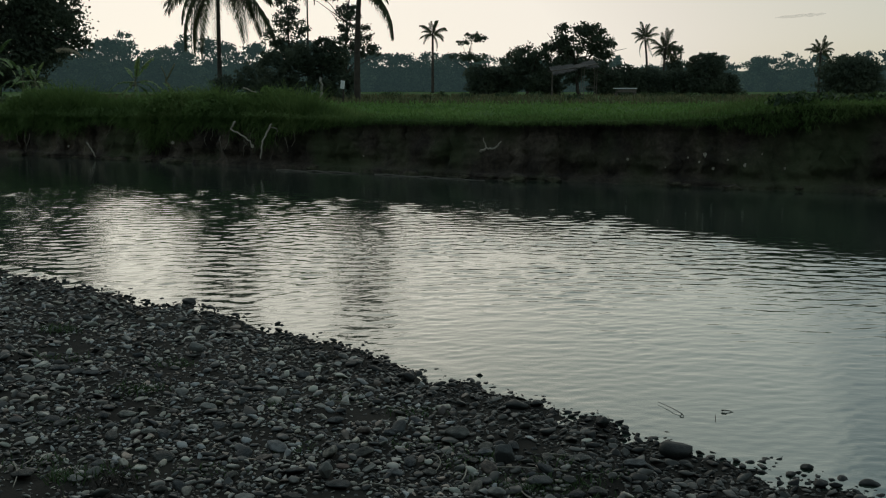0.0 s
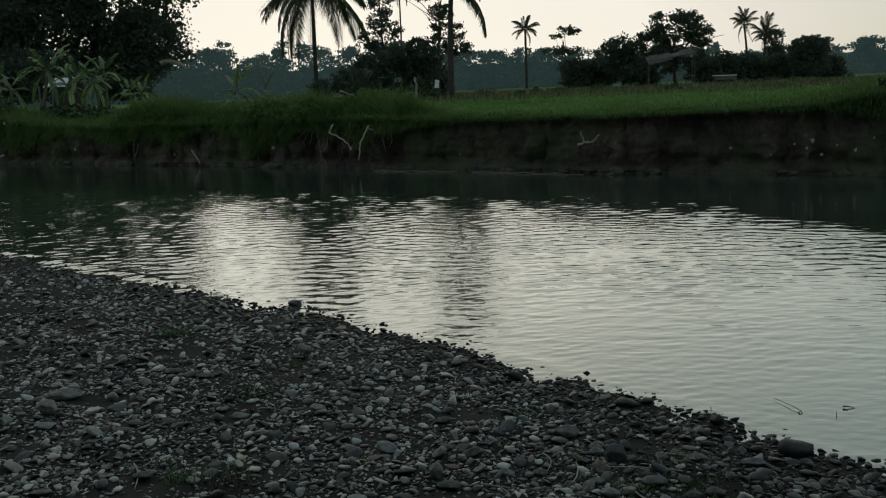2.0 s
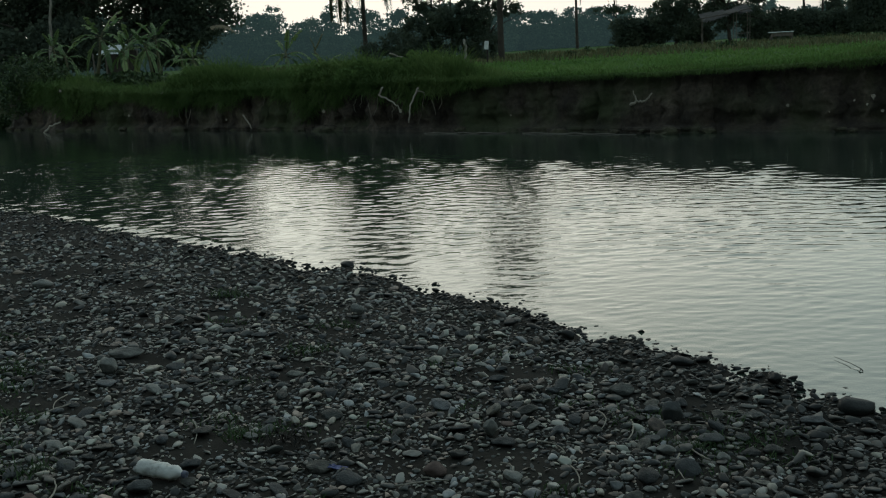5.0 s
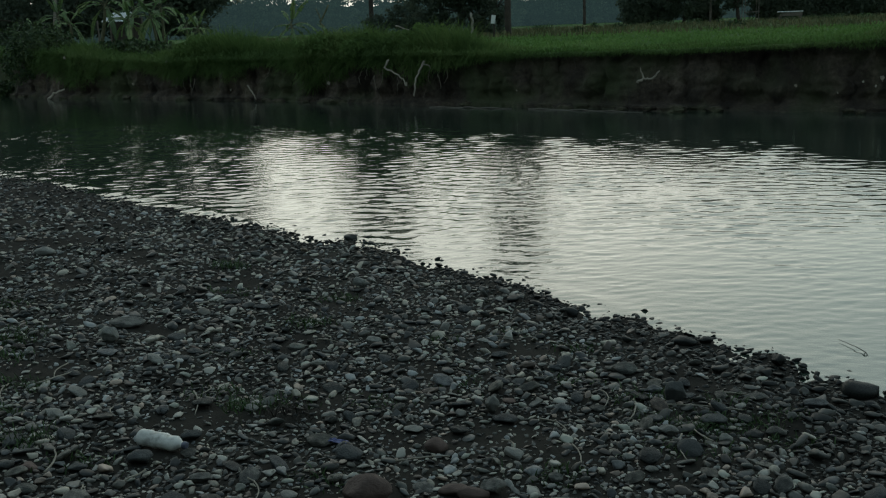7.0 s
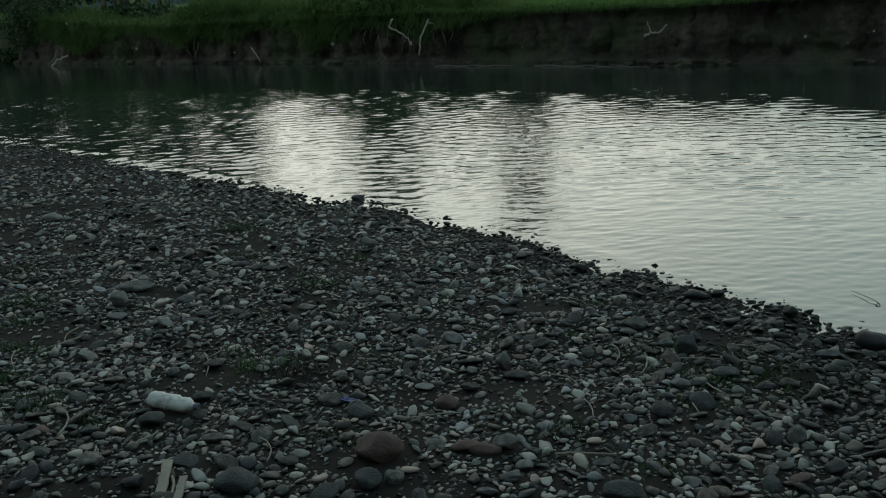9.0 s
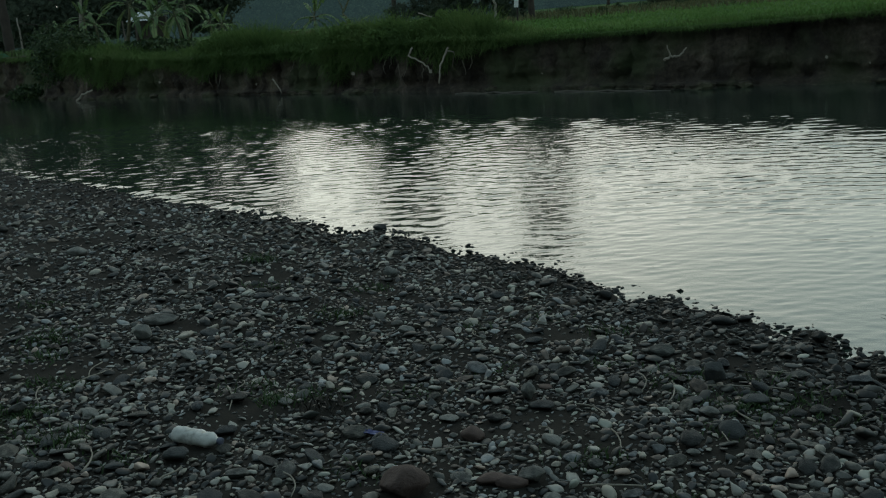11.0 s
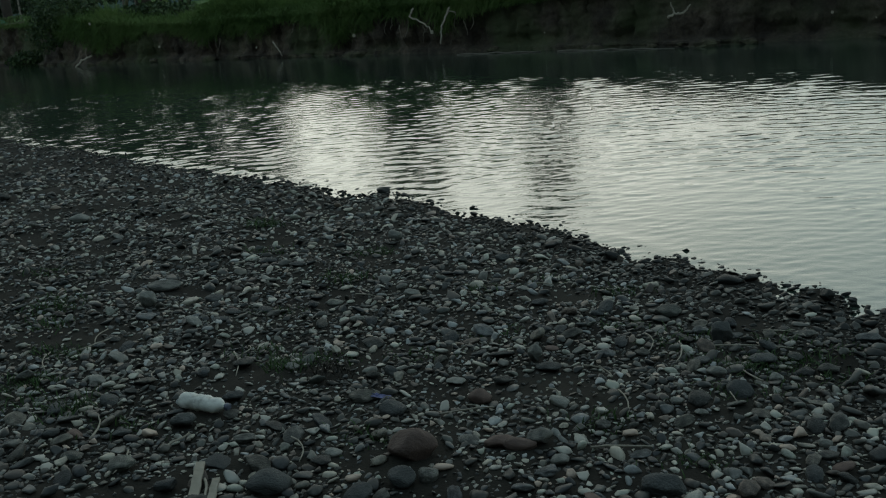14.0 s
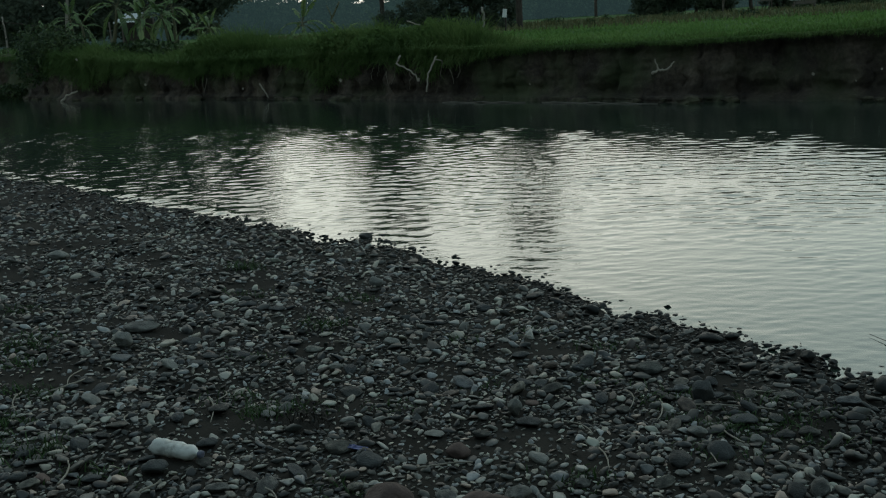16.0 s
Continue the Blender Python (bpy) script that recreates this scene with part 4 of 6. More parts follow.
# Drier crop rows further out.
r, x = scatter(20000, -40, 75, 99)
y = 47 + 65 * r.uniform(0, 1, len(x)) ** 0.9
x = x * (y / 100)
h = 0.28 * (0.5 + 0.9 * r.uniform(0, 1, len(x))) * (1 + 0.4 * waves2(x, y, 100, 6, 3))
v, f = blades(x, y, field_z(x, y) - 0.03, h, 0.09 + 0 * x, 0.2 + 0.4 * r.uniform(0, 1, len(x)), r.uniform(0, 6.28, len(x)), 101)
tagged(new("dry_crop", mesh_of("dry_crop", v, f, M_CROP, True)), "yellow-brown crop stubble on the far field", "crop", kind="stuff")

# Bushes on the left part of the bank and on the raised right lip.
def bush(x, y, lobes, seed, label, leaf=0.16, material=None, z=None):
    z = float(field_z(np.array(x), np.array(y))) - 0.05 if z is None else z
    root = empty("bush", (x, y, z), label, "bush")
    r = np.random.default_rng(seed)
    for k in range(4):
        l = lobes[k % len(lobes)]
        part("stem", tube_mesh("stem", bent_line((r.normal(0, 0.1), r.normal(0, 0.1), -0.1), np.array(l[:3]) + r.normal(0, 0.3, 3) * np.array(l[3:6]), (0, 0, 0.1), 6, seed + k, 0.02),
                               np.linspace(0.03, 0.008, 6), M_BARK, 5), root)
    v, f = leaf_cloud(lobes, leaf, seed, 0.12, 0.5)
    part("foliage", mesh_of("foliage", v, f, material or M_LEAF, False), root)


M_BUSH = surface("bush_leaves", [(0.02, 0.04, 0.014), (0.04, 0.07, 0.022), (0.07, 0.1, 0.032)], 0.8, 0.65, 0, 6, "island", 0.5, translucent=0.15)
bush(-20.0, 34.6, [(0, 0, 0.35, 1.3, 0.9, 0.75, 1500), (0.9, -0.4, -0.2, 0.9, 0.6, 0.8, 900), (-0.8, -0.4, -0.3, 0.8, 0.5, 0.7, 700)], 111, "leafy green bush hanging over the bank", 0.12, M_BUSH)
bush(-16.6, 34.6, [(0, 0, 0.3, 1.6, 1.0, 0.45, 1300), (1.6, -0.4, 0.15, 1.2, 0.8, 0.4, 800)], 112, "low green bush on the bank", 0.16, M_BUSH)
bush(-12.3, 31.2, [(0, 0, 0.42, 1.1, 0.9, 0.5, 1200), (1.4, 0, 0.35, 0.9, 0.8, 0.42, 900)], 113, "rounded grassy bush on the bank", 0.13, M_TALL)
bush(-4.6, 27.0, [(0, 0, 0.4, 1.0, 0.9, 0.5, 1300), (-1.5, 0, 0.3, 0.9, 0.8, 0.4, 900), (0.7, 0, 0.18, 0.7, 0.6, 0.3, 500)], 114, "rounded green bush on the lip of the bank", 0.12, M_TALL)
bush(-7.4, 28.2, [(0, 0, 0.35, 1.2, 0.9, 0.45, 1300), (1.3, -0.3, 0.2, 0.9, 0.7, 0.4, 700)], 115, "rounded green bush on the lip of the bank", 0.12, M_TALL)
bush(7.4, 20.4, [(0, 0, 0.12, 0.9, 0.5, 0.2, 500), (1.2, 0, 0.1, 0.8, 0.5, 0.2, 400)], 116, "low scrub on the raised lip of the bank", 0.12, M_BUSH)

bush(-22.7, 35.6, [(0, 0, 0.3, 0.75, 0.5, 0.38, 600)], 117, "dark bush at the foot of the bank", 0.13, M_BUSH, -0.1)
bush(-22.6, 38.0, [(0, 0, 0.5, 1.3, 0.9, 0.9, 1300), (0.9, -0.8, -0.1, 1.0, 0.8, 0.7, 900)], 118, "leafy dark bush on the lip of the bank", 0.12, M_BUSH)

# Palm, post and heaped green tarpaulin on the bare earth further up the bank.
palm("leaning coconut palm on the bare lip of the bank", -26.2, 40.4, 10.5, 3.0, 20, 78, (-0.9, 0), 0.17, 0.3)
driftwood("pale_post", "thin pale post under the dark trees", [([(-26.9, 42.5, 1.5), (-26.92, 42.5, 2.3), (-26.95, 42.5, 3.3)], 0.05, 0.035)], M_PALE_BARK, "post")
tu, tv = np.meshgrid(np.linspace(0, 2 * np.pi, 33)[:-1], np.linspace(0, 1, 12), indexing="ij")
heap = np.cos(tv * np.pi / 2) ** 0.55 * (0.40 + 0.06 * waves2(np.cos(tu) * tv, np.sin(tu) * tv, 119, 0.7, 3))
spread_t = tv * (1 + 0.12 * waves2(np.cos(tu), np.sin(tu), 120, 0.9, 2))
v = np.stack([spread_t * 1.0 * np.cos(tu), spread_t * 0.6 * np.sin(tu), heap - 0.05], -1).reshape(-1, 3)
f = np.array([(i * 12 + j, (i + 1) % 32 * 12 + j, (i + 1) % 32 * 12 + j + 1, i * 12 + j + 1) for i in range(32) for j in range(11)])
M_TARP = surface("green_tarpaulin", [(0.02, 0.10, 0.075), (0.035, 0.16, 0.12)], 3, 0.5, 0.4, 7)
tarp = tagged(new("tarpaulin", mesh_of("tarpaulin", v, f, M_TARP)), "heap covered by a crumpled blue-green tarpaulin", "tarpaulin")
tarp.location = (-26.95, 40.0, float(field_z(np.array(-26.95), np.array(40.0))))

# ---- field hut, bench, sign and shed ----
def post_mesh(h, radius, seed):
    return tube_mesh("post", bent_line((0, 0, 0), (0.03, 0, h), (0.02, 0.01, 0), 7, seed, 0.006), np.linspace(radius, radius * 0.85, 7), M_WOOD, 8)


def corrugated(w, d, seed, waves=14, ragged=0.0):
    """A roof sheet, corrugated across, with a ragged eave and real thickness."""
    r = np.random.default_rng(seed)
    nx, ny = waves * 4 + 1, 5
    xx, yy = np.linspace(-w / 2, w / 2, nx), np.linspace(-d / 2, d / 2, ny)
    X, Y = np.meshgrid(xx, yy, indexing="ij")
    Zc = 0.025 * np.sin(np.linspace(0, waves * 2 * np.pi, nx))[:, None] + 0 * Y
    Y = Y.copy()
    Y[:, 0] -= ragged * r.uniform(0, 1, nx)
    topv = np.stack([X, Y, Zc], -1).reshape(-1, 3)
    f = grid(nx, ny)
    v = np.vstack([topv, topv - (0, 0, 0.012)])
    return mesh_of("roof_sheet", v, np.vstack([f, f[:, ::-1] + nx * ny]), M_TIN)


hz = float(field_z(np.array(11.8), np.array(92.0)))
hut = empty("field_hut", Matrix.Translation((11.9, 92, hz)) @ Matrix.Diagonal((0.86, 0.86, 0.96, 1)), "old open-sided field hut with a sagging tin roof on thin posts", "hut")
for i, (px, py, h) in enumerate(((-2.35, -1.2, 2.45), (0.95, -1.2, 3.05), (2.3, -1.1, 3.15), (-2.2, 1.2, 2.6), (1.0, 1.2, 3.1), (2.4, 1.2, 3.2))):
    part("post", post_mesh(h, 0.042, i), hut, at=Matrix.Translation((px, py, -0.1)))
for i, py in enumerate((-1.2, 1.2)):
    part("roof_beam", tube_mesh("roof_beam", bent_line((-2.6, py, 2.42), (2.5, py, 3.12), (0, 0, -0.05), 7, i), np.full(7, 0.05), M_WOOD, 6), hut)
for i, (px, pz, tilt, roll) in enumerate(((-1.75, 2.60, 9, 6), (-0.55, 2.78, 7, 3), (0.65, 2.98, 10, -3), (1.75, 3.12, 6, 4))):
    part("roof_sheet", corrugated(1.3, 2.9, 20 + i, 8, 0.8), hut, "rusty bent roof sheet", Matrix.Translation((px, 0, pz)) @ pose(0, 0, 0, 9 + roll * 0.9, -8 - tilt * 0.3, 0))
part("rail", tube_mesh("rail", bent_line((0.9, -1.2, 0.9), (2.4, -1.15, 0.95), (0, 0, 0), 5), np.full(5, 0.035), M_WOOD, 6), hut)

bz0 = float(field_z(np.array(16.3), np.array(90.0)))
bench = empty("field_bench", (16.3, 90, bz0), "low wooden field platform with a pale top", "bench")
part("platform", bm_mesh("platform", rounded_box((2.0, 0.9, 0.07), 0.02), M_WHITE), bench, "pale platform top", Matrix.Translation((0, 0, 0.80)))
part("skirt", bm_mesh("skirt", rounded_box((1.7, 0.75, 0.28), 0.02), M_WOOD), bench, "dark boards under the top", Matrix.Translation((0.1, 0, 0.58)))
for px in (-0.8, 0.85):
    for py in (-0.33, 0.33):
        part("leg", tube_mesh("leg", [(px, py, -0.06), (px, py, 0.25), (px, py, 0.5)], [0.05, 0.05, 0.05], M_WOOD, 6), bench)

sz = float(field_z(np.array(-5.2), np.array(52.0)))
sign = empty("field_marker", (-5.2, 52, sz), "small white board nailed to a dark post", "sign")
part("post", tube_mesh("post", bent_line((0, 0.05, -0.1), (0.03, 0.05, 1.25), (0.02, 0, 0), 6), np.full(6, 0.045), M_BARK, 7), sign)
part("board", bm_mesh("board", rounded_box((0.22, 0.02, 0.42), 0.006), M_WHITE), sign, "plain white board", pose(0, 0, 0.95, 0, 7, 0))

shz = float(field_z(np.array(-24.8), np.array(50.6)))
shed = empty("shed", (-24.8, 50.6, shz), "low dark shed with a pale tin roof behind banana plants", "shed")
for px in (-0.9, 0.9):
    for py in (-0.7, 0.7):
        part("post", post_mesh(1.75 if py > 0 else 1.5, 0.05, 31), shed, at=Matrix.Translation((px, py, -0.05)))
part("back_wall", bm_mesh("back_wall", rounded_box((1.9, 0.05, 1.5), 0.01), M_BARK), shed, "dark plank wall", Matrix.Translation((0, 0.75, 0.8)))
roof = corrugated(1.25, 1.6, 33, 8, 0.05)
roof.materials.clear()
roof.materials.append(M_WHITE)
part("roof_sheet", roof, shed, "pale tin roof sheet", Matrix.Translation((0, -0.05, 1.62)) @ pose(0, 0, 0, 17, 0, 0))

# ---- dead branches on the bank ----
driftwood("dead_branch", "bleached forked branch caught in the bank", [([(0.80, 21.75, 0.62), (0.93, 21.72, 0.70), (1.06, 21.70, 0.69), (1.15, 21.68, 0.74), (1.25, 21.66, 0.86)], 0.028, 0.014),
          ([(0.93, 21.72, 0.70), (0.90, 21.72, 0.80), (0.86, 21.72, 0.93)], 0.02, 0.01)])
driftwood("dead_branch", "bleached crooked root hanging from the bank", [([(-5.25, 25.3, 1.16), (-5.36, 25.22, 0.97), (-5.0, 25.1, 0.80), (-4.85, 25.05, 0.68), (-4.78, 25.0, 0.52)], 0.026, 0.014)])
driftwood("dead_branch", "bleached upright root on the bank", [([(-4.24, 24.75, 1.12), (-4.36, 24.7, 0.90), (-4.46, 24.65, 0.70), (-4.48, 24.6, 0.50), (-4.5, 24.55, 0.28)], 0.026, 0.016),
          ([(-4.28, 24.75, 1.05), (-4.12, 24.8, 1.0), (-4.10, 24.8, 0.92)], 0.018, 0.01)])
driftwood("dead_branch", "pale stick washed against the foot of the bank", [([(-18.75, 32.3, -0.05), (-18.5, 32.3, 0.2), (-18.05, 32.25, 0.34)], 0.045, 0.03)])
driftwood("dead_branch", "thin brown root on the bank", [([(-10.1, 28.3, 0.48), (-9.95, 28.2, 0.3), (-9.8, 28.1, 0.08)], 0.025, 0.014)])
driftwood("dead_branch", "dry stick poking from the bushes", [([(-5.4, 27.2, 2.0), (-5.05, 27.1, 1.88), (-4.85, 27.0, 1.72)], 0.02, 0.012)])
# Thin wood strips stand in for the bright swash line along the bank's foot.
driftwood("washed_log", "thin half-sunk wood strip standing in for the bright waterline", [([(-4.1, 24.45, 0.0), (-3.1, 23.95, 0.015), (-2.0, 23.4, 0.012)], 0.024, 0.016)], M_WOOD, "log")
driftwood("washed_log", "thin half-sunk wood strip standing in for the bright waterline", [([(-1.6, 23.2, 0.0), (-0.4, 22.45, 0.01), (0.9, 21.65, 0.0)], 0.022, 0.014)], M_WOOD, "log")
for i, (x, y, z, s) in enumerate(((-13.5, 30.55, 1.17, 0.04), (-4.72, 24.75, 0.58, 0.045), (-7.25, 26.85, 0.55, 0.045), (3.85, 20.95, 0.52, 0.03), (5.2, 19.95, 0.68, 0.045), (5.08, 19.9, 0.54, 0.025), (-17.9, 32.3, 1.4, 0.05), (5.9, 19.6, 0.5, 0.03), (4.9, 20.1, 0.62, 0.02), (5.35, 19.85, 0.42, 0.03), (5.6, 19.75, 0.6, 0.02), (6.2, 19.5, 0.72, 0.02), (4.5, 20.3, 0.4, 0.02), (6.6, 19.35, 0.45, 0.03), (-10.9, 29.1, 0.32, 0.035), (-1.9, 23.75, 0.4, 0.02), (-15.0, 31.2, 0.5, 0.04))):
    bm = bmesh.new()
    bmesh.ops.create_icosphere(bm, subdivisions=2, radius=s)
    for vv in bm.verts:
        vv.co = Vector((vv.co.x * 0.8, vv.co.y * 0.35, vv.co.z)) + noise.noise_vector(vv.co * 22 + Vector((i * 7.0, 0, 0))) * s * 0.95
    ob = new("plastic_scrap", bm_mesh("plastic_scrap", bm, M_DRIFT))
    ob.location = (x, y - 0.05, z)
    tagged(ob, "crumpled pale plastic scrap caught in the bank", "litter", "litter on the bank")

# Dry roots and stalks that hang from under the turf.
hr = np.random.default_rng(135)
for i, x in enumerate((-6.25, -6.05, -5.8, -5.55, -5.15, -4.95, -4.7, -4.15, -3.95, -3.7, -7.55, -7.3, -9.5, -12.35, -12.6, -12.9, -13.1)):
    z0 = float(np.interp(x, TOP_X, TOP_Z)) - float(hr.uniform(0.15, 0.45))
    y0 = float(np.interp(x, bu, edge_y)) - 0.22
    drop = float(hr.uniform(0.25, 0.6))
    line = bent_line((x, y0, z0), (x + float(hr.normal(0, 0.07)), y0 - 0.12, max(0.05, z0 - drop)), (float(hr.normal(0, 0.05)), -0.04, 0), 8, 136 + i, 0.012)
    c = line.mean(0)
    ob = new("hanging_root", tube_mesh("hanging_root", line - c, np.linspace(0.014, 0.006, 8), M_DRYROOT, 6))
    ob.location = c
    tagged(ob, "thin dry root hanging from the earth bank", "root", "roots hanging from the bank")

# Clods of fallen earth along the foot of the bank.
cr = np.random.default_rng(130)
for i in range(30):
    x = float(cr.uniform(-24, 11))
    bm = bmesh.new()
    bmesh.ops.create_icosphere(bm, subdivisions=2, radius=1.0)
    k = float(cr.uniform(0.06, 0.2))
    for vv in bm.verts:
        vv.co = vv.co + noise.noise_vector(vv.co * 1.4 + Vector((i * 5.0, 0, 0))) * 0.45 + noise.noise_vector(vv.co * 4.0 + Vector((0, i * 5.0, 0))) * 0.22
        vv.co = Vector((vv.co.x * k * 1.5, vv.co.y * k, vv.co.z * k * 0.7))
    ob = new("earth_clod", bm_mesh("earth_clod", bm, M_BANK))
    ob.location = (x, float(foot_y(np.array(x))) - float(cr.uniform(0.12, 0.34)), float(cr.uniform(0.0, 0.08)))
    tagged(ob, "fallen clod of brown earth at the water's edge", "earth clod", "fallen clods under the bank")

# Dark tufts standing in the dry crop.
tr = np.random.default_rng(140)
pieces = []
for i in range(26):
    ty = float(tr.uniform(60, 100))
    tx = float(tr.uniform(-0.10, 0.46) * ty)
    w = float(tr.uniform(0.3, 0.9))
    pieces.append(leaf_cloud([(tx, ty, float(field_z(np.array(tx), np.array(ty))) + 0.2, w, 0.4, float(tr.uniform(0.18, 0.42)), 90)], 0.16, 700 + i, 0.2, 0.6))
v, f = join(pieces)
tagged(new("field_tufts", mesh_of("field_tufts", v, f, M_BUSH, False)), "dark weedy tufts standing in the dry crop", "weeds", kind="stuff")


# ---- twigs standing in the shallow water ----
driftwood("water_twig", "thin dark twig leaning out of the shallow water", [([(1.36, 6.22, 0.010), (1.42, 6.08, 0.014), (1.455, 5.98, 0.012), (1.465, 5.93, -0.015)], 0.0013, 0.003),
          ([(1.455, 5.98, 0.012), (1.44, 5.96, 0.004), (1.43, 5.95, -0.012)], 0.003, 0.0018)], M_BARK, "twig")
driftwood("water_twig", "thin dark twig with a dead leaf in the shallows", [([(1.65, 5.94, 0.02), (1.635, 5.89, 0.01), (1.61, 5.80, -0.03)], 0.0013, 0.003),
          ([(1.72, 6.06, 0.008), (1.75, 6.055, 0.010), (1.82, 6.04, -0.004)], 0.005, 0.001)], M_BARK, "twig")


# ---- stones ----
def stone_shape(seed, subdivisions=2, flat=0.26):
    """Unit river stone: a squashed ball with worn flats and dents."""
    r = np.random.default_rng(seed)
    bm = bmesh.new()
    bmesh.ops.create_icosphere(bm, subdivisions=subdivisions, radius=1.0)
    v = np.array([p.co[:] for p in bm.verts])
    f = np.array([[p.index for p in q.verts] for q in bm.faces])
    bm.free()
    for k in range(10):
        d = r.normal(0, 1, 3) * np.array((1, 1, 0.7))
        d /= np.linalg.norm(d)
        over = np.maximum(v @ d - r.uniform(flat, flat + 0.46), 0)
        v -= over[:, None] * d * 0.88
    v *= 1 + 0.07 * waves2(v[:, 0] * 1.7 + v[:, 2], v[:, 1] * 1.7 - v[:, 2], seed, 1.8, 2)[:, None]
    v -= (v.max(0) + v.min(0)) / 2
    v /= np.abs(v).max(0)
    return v, f


SHAPES = [stone_shape(200 + i) for i in range(14)]
CHIPS = [stone_shape(300 + i, 1) for i in range(10)]
FINE = [stone_shape(340 + i, 3, 0.55) for i in range(6)]
STONE_MESHES = {m.name: [mesh_of("stone", v, f, m) for v, f in FINE] for m in (M_STONE, M_RED, M_PALE, M_DARK, M_WET)}


def lay(x, y, h, sink):
    return gravel_z(x, y) + h * (1 - sink)


def stone(x, y, half, yaw, material, label, k=0, sink=0.45, tilt=(0, 0)):
    z = float(lay(np.array(x), np.array(y), half[2], sink))
    me = STONE_MESHES[material.name][k % len(FINE)]
    ob = new("stone", me)
    ob.matrix_basis = pose(x, y, z, tilt[0], tilt[1], yaw) @ Matrix.Diagonal((*half, 1))
    return tagged(ob, label, "stone", "loose stones on the gravel bar")


